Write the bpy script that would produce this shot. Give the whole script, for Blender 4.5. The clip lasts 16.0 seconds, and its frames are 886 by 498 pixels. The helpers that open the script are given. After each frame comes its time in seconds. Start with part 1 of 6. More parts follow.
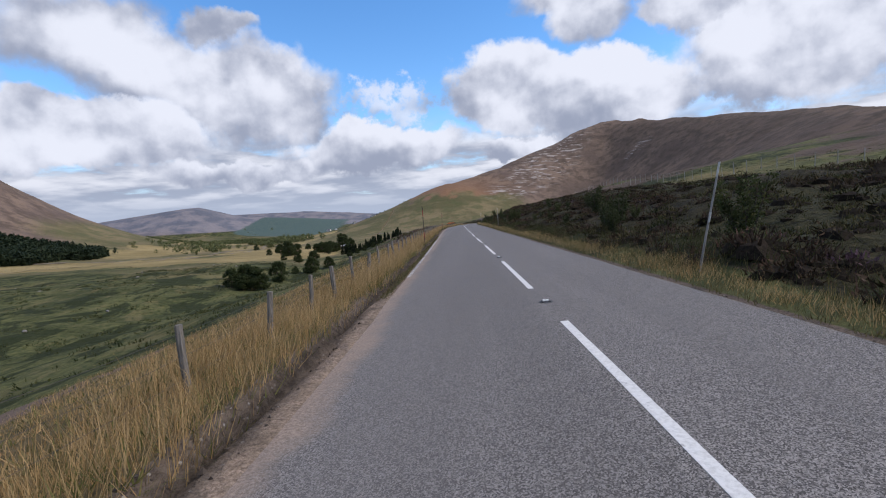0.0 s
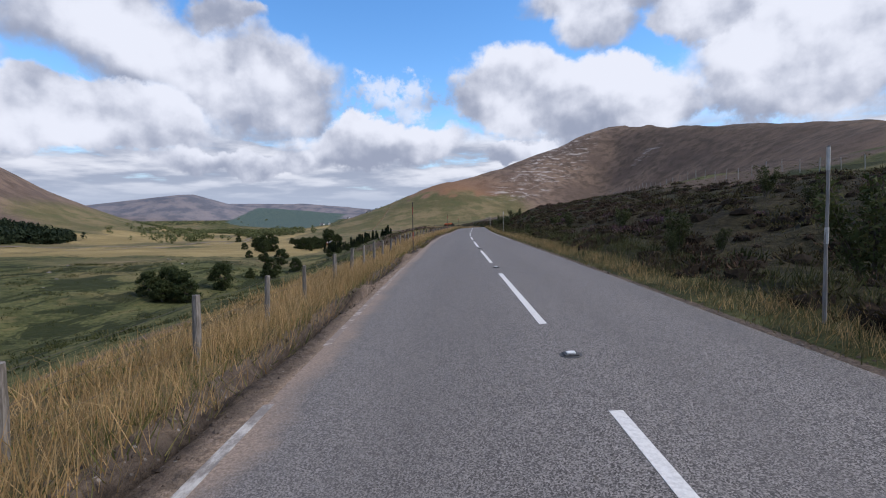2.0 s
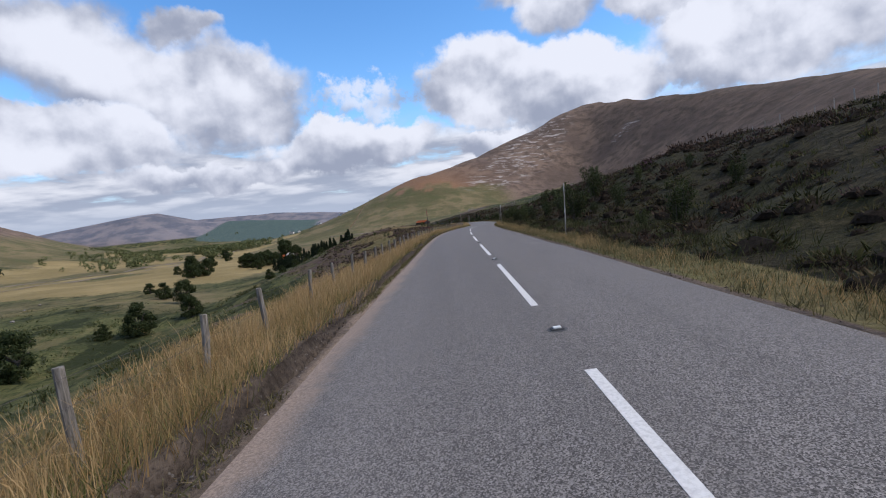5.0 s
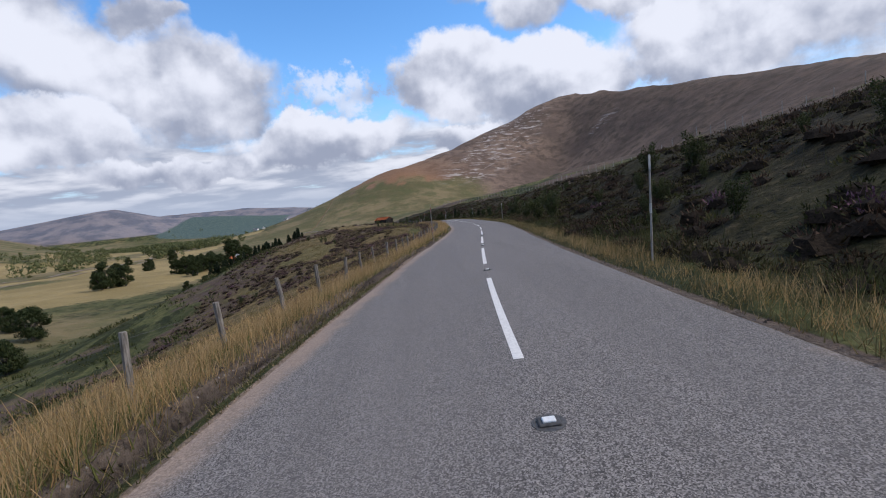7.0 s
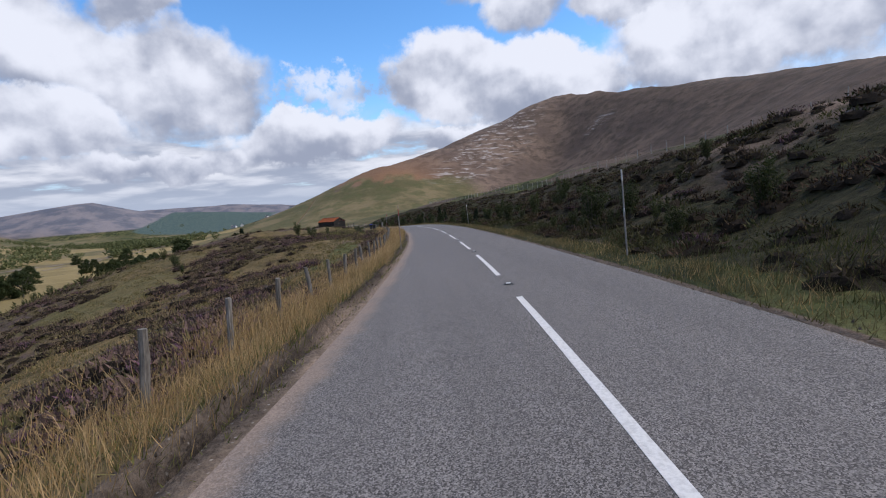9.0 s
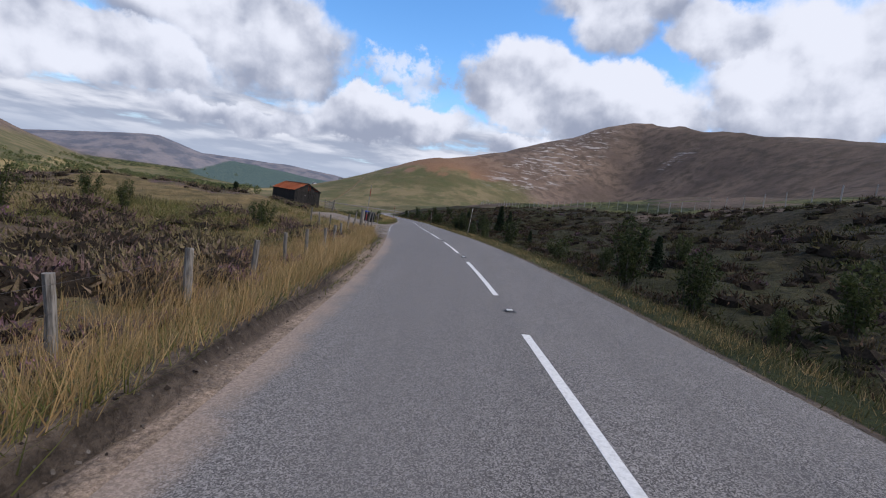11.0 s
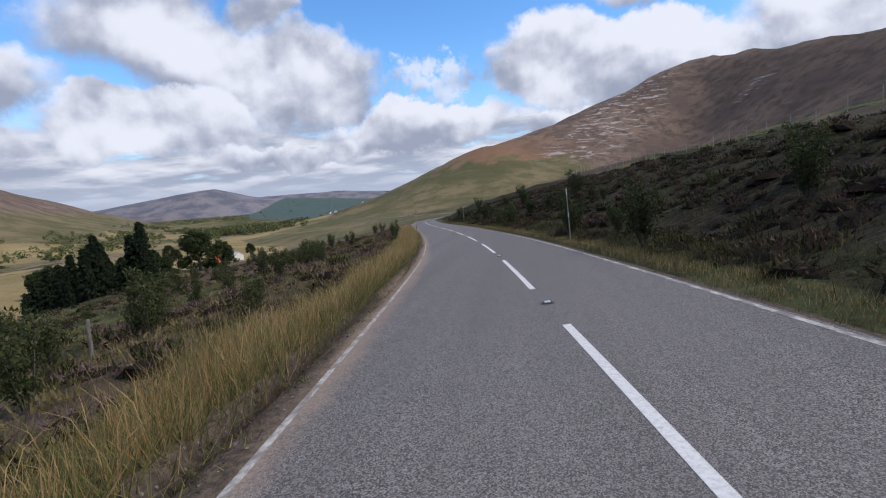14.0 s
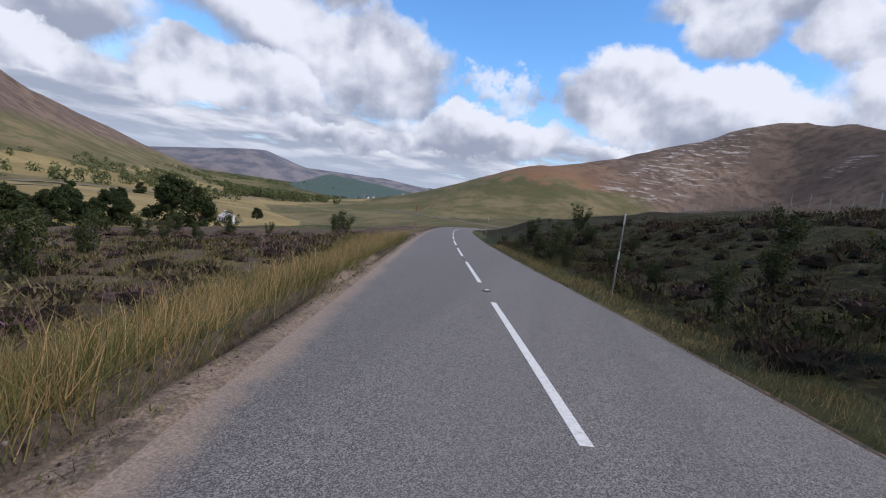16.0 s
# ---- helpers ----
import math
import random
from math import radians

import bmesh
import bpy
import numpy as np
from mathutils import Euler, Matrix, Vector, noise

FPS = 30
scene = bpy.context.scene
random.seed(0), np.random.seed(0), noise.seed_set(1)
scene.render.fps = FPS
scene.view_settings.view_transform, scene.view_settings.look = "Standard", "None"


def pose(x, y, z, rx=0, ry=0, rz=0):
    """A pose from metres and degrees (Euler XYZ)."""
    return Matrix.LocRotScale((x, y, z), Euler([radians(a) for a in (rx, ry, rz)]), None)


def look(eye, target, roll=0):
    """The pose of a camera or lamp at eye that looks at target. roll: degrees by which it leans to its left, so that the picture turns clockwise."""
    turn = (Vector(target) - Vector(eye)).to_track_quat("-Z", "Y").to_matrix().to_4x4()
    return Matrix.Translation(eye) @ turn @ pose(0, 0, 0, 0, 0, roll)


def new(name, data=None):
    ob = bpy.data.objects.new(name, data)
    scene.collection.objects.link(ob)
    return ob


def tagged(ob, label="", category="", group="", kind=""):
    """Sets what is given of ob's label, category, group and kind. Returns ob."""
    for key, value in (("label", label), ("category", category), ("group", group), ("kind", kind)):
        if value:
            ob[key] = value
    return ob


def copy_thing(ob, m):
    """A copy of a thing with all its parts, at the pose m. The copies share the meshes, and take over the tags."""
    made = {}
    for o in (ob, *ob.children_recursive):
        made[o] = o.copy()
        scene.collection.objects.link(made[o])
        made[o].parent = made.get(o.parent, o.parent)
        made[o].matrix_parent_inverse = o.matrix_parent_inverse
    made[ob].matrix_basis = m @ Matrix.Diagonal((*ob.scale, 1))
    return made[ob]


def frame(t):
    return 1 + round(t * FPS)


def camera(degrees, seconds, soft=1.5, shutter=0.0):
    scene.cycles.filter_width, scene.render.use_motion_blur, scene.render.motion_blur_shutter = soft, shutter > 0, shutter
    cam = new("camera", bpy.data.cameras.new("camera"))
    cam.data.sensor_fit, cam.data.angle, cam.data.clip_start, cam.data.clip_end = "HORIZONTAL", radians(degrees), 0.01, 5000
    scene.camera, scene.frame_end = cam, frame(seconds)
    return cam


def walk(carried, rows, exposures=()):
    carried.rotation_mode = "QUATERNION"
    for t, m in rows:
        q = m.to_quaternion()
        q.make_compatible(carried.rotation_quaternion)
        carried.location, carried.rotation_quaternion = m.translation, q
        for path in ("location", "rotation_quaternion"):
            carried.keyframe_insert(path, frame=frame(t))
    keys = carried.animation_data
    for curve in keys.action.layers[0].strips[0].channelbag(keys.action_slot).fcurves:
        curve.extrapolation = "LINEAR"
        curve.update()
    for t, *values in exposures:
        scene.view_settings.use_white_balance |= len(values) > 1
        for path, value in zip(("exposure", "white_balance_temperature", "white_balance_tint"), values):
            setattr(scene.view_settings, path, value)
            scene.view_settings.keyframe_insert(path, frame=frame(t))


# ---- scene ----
# ---- camera and its way along the road ----
cam = camera(85.0, 16.0, soft=1.1, shutter=0.0)
WAY = (
    (0, -1.352, 5.814, 1.481, 2.50, -3.71, -3.51),
    (0.5, -1.489, 17.577, 1.456, 2.38, -3.90, -2.56),
    (1, -1.683, 29.658, 1.431, 1.98, -3.88, 0.29),
    (1.5, -1.761, 41.639, 1.418, 2.17, -3.95, -0.23),
    (2, -1.927, 53.706, 1.415, 2.16, -3.79, -0.67),
    (2.5, -2.157, 65.589, 1.416, 2.18, -3.80, -0.95),
    (3, -2.335, 77.461, 1.372, 2.39, -3.91, -1.75),
    (3.5, -2.415, 89.459, 1.271, 2.23, -4.22, -4.45),
    (4, -2.360, 101.295, 1.130, 2.12, -4.12, -6.49),
    (4.5, -1.949, 113.222, 0.971, 0.60, -4.28, -6.15),
    (5, -1.440, 125.123, 0.841, 0.03, -4.44, -5.82),
    (5.5, -0.959, 137.021, 0.758, -0.29, -4.61, -5.49),
    (6, -0.495, 148.925, 0.657, -0.88, -4.77, -5.15),
    (6.5, 0.048, 160.833, 0.507, -2.08, -4.94, -4.82),
    (7, 0.899, 172.592, 0.310, -2.87, -5.38, -6.10),
    (7.5, 2.018, 184.451, 0.041, -3.49, -5.18, -7.92),
    (8, 3.166, 196.267, -0.268, -4.50, -5.43, -7.17),
    (8.5, 4.675, 208.176, -0.569, -4.83, -5.41, -7.95),
    (9, 6.037, 219.814, -0.854, -4.15, -5.43, -4.86),
    (9.5, 7.008, 231.470, -1.156, -2.49, -5.45, -1.77),
    (10, 7.583, 243.163, -1.457, -1.44, -5.48, 1.32),
    (10.5, 7.862, 254.870, -1.717, -0.63, -5.50, 4.41),
    (11, 7.835, 266.570, -1.949, 0.50, -5.52, 7.50),
    (11.5, 7.329, 278.250, -2.194, 2.65, -5.87, 8.42),
    (12, 6.487, 289.993, -2.457, 4.55, -5.32, 10.16),
    (12.5, 5.343, 301.809, -2.791, 6.88, -5.26, 9.55),
    (13, 3.985, 313.895, -3.225, 9.36, -5.43, -1.60),
    (13.5, 2.698, 326.110, -3.740, 10.14, -5.14, -9.08),
    (14, 1.551, 338.334, -4.231, 7.95, -5.97, -4.89),
    (14.5, 0.238, 350.863, -4.738, 7.33, -5.42, 3.61),
    (15, -1.453, 363.310, -5.243, 8.18, -5.85, 9.96),
    (15.5, -3.550, 375.768, -5.678, 9.81, -6.06, 11.25),
    (16, -6.033, 388.358, -6.048, 11.72, -5.29, 7.92),
)


def heading_pose(x, y, z, yaw, pitch, roll):
    a, b = radians(yaw), radians(pitch)
    ahead = Vector((-math.sin(a) * math.cos(b), math.cos(a) * math.cos(b), math.sin(b)))
    return look(Vector((x, y, z)), Vector((x, y, z)) + ahead, roll)


walk(cam, [(row[0], heading_pose(*row[1:])) for row in WAY], exposures=[(0, 0.0, 6400, 13), (16, 0.0, 6400, 13)])

# ---- sky, clouds and sun ----
SUN_ELEVATION, SUN_AZIMUTH = 46.0, 95.0  # degrees; azimuth to the right of the valley's line
world = bpy.data.worlds.new("sky")
scene.world = world
world.use_nodes = True
WN, WL = world.node_tree.nodes, world.node_tree.links
WN.clear()


def wmath(op, a, b=0.0, clamp=False):
    n = WN.new("ShaderNodeMath")
    n.operation, n.use_clamp = op, clamp
    for i, v in enumerate((a, b)):
        if isinstance(v, (int, float)):
            n.inputs[i].default_value = v
        else:
            WL.new(v, n.inputs[i])
    return n.outputs[0]


def wmix(fac, a, b):
    n = WN.new("ShaderNodeMix")
    n.data_type = "RGBA"
    for sock, v in ((n.inputs[0], fac), (n.inputs[6], a), (n.inputs[7], b)):
        if isinstance(v, (int, float)):
            sock.default_value = v
        elif isinstance(v, tuple):
            sock.default_value = (*v, 1)
        else:
            WL.new(v, sock)
    return n.outputs[2]


def wsmooth(x, lo, hi):
    n = WN.new("ShaderNodeMapRange")
    n.interpolation_type = "SMOOTHSTEP"
    WL.new(x, n.inputs[0])
    n.inputs[1].default_value, n.inputs[2].default_value = lo, hi
    return n.outputs[0]


def wmadd(a, k, c):
    n = WN.new("ShaderNodeMath")
    n.operation = "MULTIPLY_ADD"
    for i, v in enumerate((a, k, c)):
        if isinstance(v, (int, float)):
            n.inputs[i].default_value = v
        else:
            WL.new(v, n.inputs[i])
    return n.outputs[0]


def wnoise(vector, scale, detail, rough):
    n = WN.new("ShaderNodeTexNoise")
    WL.new(vector, n.inputs["Vector"])
    n.inputs["Scale"].default_value, n.inputs["Detail"].default_value, n.inputs["Roughness"].default_value = scale, detail, rough
    return n


# azimuth, elevation, half-widths in degrees, brightness, firmness of each cloud, back to front
CLOUDS = (
    (-37.0, 18.2, 9.5, 3.6, 0.70, 0.95),
    (-51.0, 13.5, 8.0, 3.2, 0.85, 0.80),
    (-25.4, 20.9, 3.6, 1.4, 0.80, 0.90),
    (-31.0, 16.2, 9.0, 4.2, 0.80, 0.80),
    (-22.5, 14.6, 9.8, 5.2, 0.74, 0.60),
    (-36.9, 9.9, 8.9, 3.4, 0.98, 0.40),
    (-53.0, 8.6, 6.0, 2.6, 0.95, 0.45),
    (-23.8, 6.6, 8.0, 1.6, 0.90, 0.55),
    (-7.1, 14.0, 6.6, 3.2, 0.95, 0.12),
    (-9.4, 8.7, 9.6, 2.7, 1.00, 0.40),
    (5.0, 6.9, 3.4, 1.5, 0.95, 0.45),
    (10.0, 6.9, 4.4, 2.0, 0.95, 0.60),
    (15.9, 23.0, 8.5, 2.0, 0.85, 0.90),
    (15.6, 20.0, 3.9, 3.3, 0.66, 0.80),
    (36.5, 15.2, 12.5, 7.6, 0.98, 0.55),
    (25.5, 20.6, 5.5, 3.0, 0.98, 0.60),
    (6.6, 13.4, 6.6, 4.9, 0.98, 0.45),
    (17.2, 12.0, 8.6, 4.3, 1.00, 0.40),
    (30.5, 12.8, 5.0, 4.6, 0.92, 0.50),
)
direction = WN.new("ShaderNodeTexCoord").outputs["Generated"]
split = WN.new("ShaderNodeSeparateXYZ")
WL.new(direction, split.inputs[0])
azimuth = wmath("ARCTAN2", split.outputs[0], split.outputs[1])
elevation = wmath("ARCSINE", split.outputs[2])
puffs = wnoise(direction, 8.0, 9, 0.58)
billow = WN.new("ShaderNodeSeparateColor")
WL.new(puffs.outputs["Color"], billow.inputs[0])
wisp = wnoise(direction, 30, 8, 0.6).outputs[0]
ragged_az = wmadd(wmath("SUBTRACT", billow.outputs[0], 0.5), 0.20, azimuth)
ragged_el = wmadd(wmath("SUBTRACT", billow.outputs[1], 0.5), 0.15, elevation)


def raised(step):
    """The sky's direction, a little higher up and towards the sun."""
    n = WN.new("ShaderNodeVectorMath")
    n.operation = "ADD"
    WL.new(direction, n.inputs[0])
    n.inputs[1].default_value = (0.45 * step, 0.0, step)
    return n.outputs[0]


# puffs are light where they thin out upwards, grey underneath
heap = wmath("SUBTRACT", wnoise(direction, 9, 7, 0.5).outputs[0], wnoise(raised(0.028), 9, 7, 0.5).outputs[0])
tower = wmath("SUBTRACT", wnoise(direction, 4.5, 3, 0.5).outputs[0], wnoise(raised(0.07), 4.5, 3, 0.5).outputs[0])
crisp = wmath("SUBTRACT", wnoise(direction, 19, 6, 0.5).outputs[0], wnoise(raised(0.013), 19, 6, 0.5).outputs[0])
lumps = wmadd(crisp, 0.9, wmadd(heap, 2.5, wmadd(tower, 2.9, wmath("MULTIPLY", wmath("SUBTRACT", billow.outputs[2], 0.5), 0.9))))
sky = WN.new("ShaderNodeTexSky")
sky.sky_type, sky.sun_disc = "NISHITA", False
sky.sun_elevation, sky.sun_rotation = radians(SUN_ELEVATION), radians(SUN_AZIMUTH)
sky.altitude, sky.air_density, sky.dust_density, sky.ozone_density = 300, 1.0, 0.2, 3.0
clear = WN.new("ShaderNodeHueSaturation")
clear.inputs["Saturation"].default_value, clear.inputs["Value"].default_value = 1.22, 0.22
WL.new(sky.outputs[0], clear.inputs["Color"])
CLOUD_WHITE, CLOUD_GREY = (0.82, 0.86, 0.95), (0.335, 0.38, 0.49)
haze = wsmooth(elevation, 0.16, -0.02)
colour = wmix(wmath("MULTIPLY", haze, 0.9), clear.outputs[0], (0.45, 0.55, 0.72))
# cover beyond the clouds that are placed one by one
beyond = wmath("MAXIMUM", wsmooth(wmath("ABSOLUTE", azimuth), 0.95, 1.25), wsmooth(elevation, 0.52, 0.72))
loose = wsmooth(wnoise(direction, 3.2, 8, 0.55).outputs[0], 0.44, 0.56)
colour = wmix(wmath("MULTIPLY", beyond, loose), colour, wmix(wsmooth(lumps, -0.6, 0.7), CLOUD_GREY, CLOUD_WHITE))
# low banks of cloud on one level, seen ever flatter towards the horizon


def level(lift):
    """Where a line of sight, raised a little, meets the cloud level."""
    height = wmath("ADD", wmath("MAXIMUM", split.outputs[2], 0.0), 0.11 + lift)
    flat = WN.new("ShaderNodeCombineXYZ")
    WL.new(wmath("DIVIDE", split.outputs[0], height), flat.inputs[0])
    WL.new(wmath("DIVIDE", split.outputs[1], height), flat.inputs[1])
    return flat.outputs[0]


bank = wnoise(level(0.0), 1.25, 6, 0.52).outputs[0]
under = wmath("SUBTRACT", bank, wnoise(level(0.018), 1.25, 6, 0.52).outputs[0])
deck_tone = wmix(wsmooth(wmadd(under, 3.2, wmath("MULTIPLY", elevation, 1.2)), -0.30, 0.75), (0.36, 0.415, 0.53), (0.80, 0.835, 0.91))
deck_tone = wmix(wsmooth(elevation, 0.10, 0.015), deck_tone, (0.44, 0.51, 0.64))
deck = wmath("MULTIPLY", wsmooth(wmadd(bank, 1.2, wmath("MULTIPLY", elevation, -1.6)), 0.16, 0.36), wsmooth(elevation, 0.21, 0.14))
colour = wmix(deck, colour, deck_tone)
for c_az, c_el, half_az, half_el, bright, firm in CLOUDS:
    kx, kz = 1 / radians(half_az), 1 / radians(half_el)
    dx = wmadd(ragged_az, kx, -radians(c_az) * kx)
    dz = wmadd(ragged_el, kz, -radians(c_el) * kz)
    r2 = wmadd(dx, dx, wmath("MULTIPLY", dz, dz))
    if firm < 0.2:
        mask = wmath("MULTIPLY", wsmooth(wmadd(wisp, 6.0, r2), 4.0, 2.7), 0.75)
    else:
        mask = wsmooth(wmadd(wisp, 0.35, r2), 1.50, 1.42 - firm)
    low = 0.75 - 1.55 * bright
    tone = wmix(wsmooth(wmadd(lumps, 1.35, wmath("MULTIPLY", dz, 0.75)), low - 0.55, low + 1.55), CLOUD_GREY, CLOUD_WHITE)
    colour = wmix(mask, colour, tone)
glow = WN.new("ShaderNodeBackground")
WL.new(colour, glow.inputs[0])
glow.inputs[1].default_value = 1.0
out = WN.new("ShaderNodeOutputWorld")
WL.new(glow.outputs[0], out.inputs[0])

sun = new("sun", bpy.data.lights.new("sun", "SUN"))
sun.data.energy, sun.data.angle, sun.data.color = 2.95, radians(24), (1.0, 0.915, 0.78)
a, e = radians(SUN_AZIMUTH), radians(SUN_ELEVATION)
towards_sun = Vector((math.sin(a) * math.cos(e), math.cos(a) * math.cos(e), math.sin(e)))
sun.matrix_world = look(towards_sun * 50, (0, 0, 0))

# ---- materials ----
class Mat:
    """A node material with short ways to add nodes."""

    def __init__(self, name, rough=0.8, spec=0.3, metal=0.0):
        self.m = bpy.data.materials.new(name)
        self.m.use_nodes = True
        self.t = self.m.node_tree
        self.b = self.t.nodes["Principled BSDF"]
        self.b.inputs["Roughness"].default_value = rough
        self.b.inputs["Specular IOR Level"].default_value = spec
        self.b.inputs["Metallic"].default_value = metal
        self.co = self.t.nodes.new("ShaderNodeTexCoord").outputs["Object"]

    def link(self, a, b):
        self.t.links.new(a, b)

    def noise(self, scale, detail=4, rough=0.55, stretch=None, distort=0.0):
        n = self.t.nodes.new("ShaderNodeTexNoise")
        n.inputs["Scale"].default_value, n.inputs["Detail"].default_value = scale, detail
        n.inputs["Roughness"].default_value, n.inputs["Distortion"].default_value = rough, distort
        v = self.co
        if stretch:
            mp = self.t.nodes.new("ShaderNodeMapping")
            mp.inputs["Scale"].default_value = stretch
            self.link(v, mp.inputs[0])
            v = mp.outputs[0]
        self.link(v, n.inputs["Vector"])
        return n.outputs[0]

    def cells(self, scale, stretch=None):
        n = self.t.nodes.new("ShaderNodeTexVoronoi")
        n.inputs["Scale"].default_value = scale
        v = self.co
        if stretch:
            mp = self.t.nodes.new("ShaderNodeMapping")
            mp.inputs["Scale"].default_value = stretch
            self.link(v, mp.inputs[0])
            v = mp.outputs[0]
        self.link(v, n.inputs["Vector"])
        return n

    def attr(self, name):
        n = self.t.nodes.new("ShaderNodeAttribute")
        n.attribute_name = name
        return n.outputs["Fac"]

    def step(self, x, lo, hi, a=0.0, b=1.0):
        n = self.t.nodes.new("ShaderNodeMapRange")
        n.interpolation_type = "SMOOTHSTEP"
        self.link(x, n.inputs[0])
        for i, v in enumerate((lo, hi, a, b)):
            n.inputs[i + 1].default_value = v
        return n.outputs[0]

    def math(self, op, a, b=0.0):
        n = self.t.nodes.new("ShaderNodeMath")
        n.operation = op
        for i, v in enumerate((a, b)):
            if isinstance(v, (int, float)):
                n.inputs[i].default_value = v
            else:
                self.link(v, n.inputs[i])
        return n.outputs[0]

    def mix(self, fac, a, b, how="MIX"):
        n = self.t.nodes.new("ShaderNodeMix")
        n.data_type, n.blend_type = "RGBA", how
        for sock, v in ((n.inputs[0], fac), (n.inputs[6], a), (n.inputs[7], b)):
            if isinstance(v, (int, float)):
                sock.default_value = v
            elif isinstance(v, tuple):
                sock.default_value = (*v, 1)
            else:
                self.link(v, sock)
        return n.outputs[2]

    def island(self):
        return self.t.nodes.new("ShaderNodeNewGeometry").outputs["Random Per Island"]

    def each(self):
        return self.t.nodes.new("ShaderNodeObjectInfo").outputs["Random"]

    def color(self, c):
        if isinstance(c, tuple):
            self.b.inputs["Base Color"].default_value = (*c, 1)
        else:
            self.link(c, self.b.inputs["Base Color"])
        return self

    def bump(self, h, strength, distance):
        n = self.t.nodes.new("ShaderNodeBump")
        n.inputs["Strength"].default_value, n.inputs["Distance"].default_value = strength, distance
        self.link(h, n.inputs["Height"])
        self.link(n.outputs[0], self.b.inputs["Normal"])
        return self


def asphalt():
    k = Mat("asphalt", 0.85, 0.3)
    chip = k.cells(108).outputs["Color"]
    bw = k.t.nodes.new("ShaderNodeRGBToBW")
    k.link(chip, bw.inputs[0])
    c = k.mix(k.step(bw.outputs[0], 0.2, 0.95), (0.036, 0.032, 0.03), (0.33, 0.30, 0.278))
    c = k.mix(k.step(k.noise(18, 4, 0.7), 0.35, 0.7, 0.0, 0.3), c, (0.118, 0.107, 0.10))
    streak = k.noise(1.3, 4, 0.55, (1.0, 0.02, 1.0))
    c = k.mix(k.step(streak, 0.35, 0.65, 0.0, 0.30), c, (0.095, 0.085, 0.079))
    wear = k.math("MULTIPLY", k.step(k.noise(0.35, 4, 0.6, (1.0, 0.12, 1)), 0.4, 0.7), 0.35)
    c = k.mix(wear, c, (0.172, 0.155, 0.145))
    c = k.mix(k.step(k.noise(0.8, 5, 0.65, (1, 0.25, 1)), 0.62, 0.78, 0.0, 0.4), c, (0.055, 0.053, 0.056))
    sand = k.step(k.math("ADD", k.attr("sand"), k.math("MULTIPLY", k.math("SUBTRACT", k.noise(0.9, 8, 0.72), 0.5), 1.3)), 0.38, 1.0, 0.0, 0.78)
    c = k.mix(sand, c, k.mix(k.step(k.noise(34, 5, 0.75), 0.35, 0.65), (0.19, 0.137, 0.102), (0.38, 0.282, 0.213)))
    k.color(c)
    return k.bump(bw.outputs[0], 0.35, 0.005).m


def white_paint():
    k = Mat("road_paint", 0.7, 0.3)
    c = k.mix(k.step(k.noise(26, 5, 0.7), 0.3, 0.62), (0.52, 0.50, 0.475), (0.68, 0.66, 0.63))
    c = k.mix(k.step(k.noise(8, 6, 0.75), 0.60, 0.72, 0.0, 0.75), c, (0.20, 0.19, 0.19))
    return k.color(c).bump(k.noise(160, 3), 0.4, 0.004).m


def worn_paint():
    k = Mat("worn_edge_paint", 0.75, 0.3)
    c = k.mix(k.step(k.noise(6, 6, 0.75, (1, 0.5, 1)), 0.36, 0.60), (0.50, 0.47, 0.43), (0.20, 0.175, 0.155))
    return k.color(c).bump(k.noise(160, 3), 0.4, 0.004).m


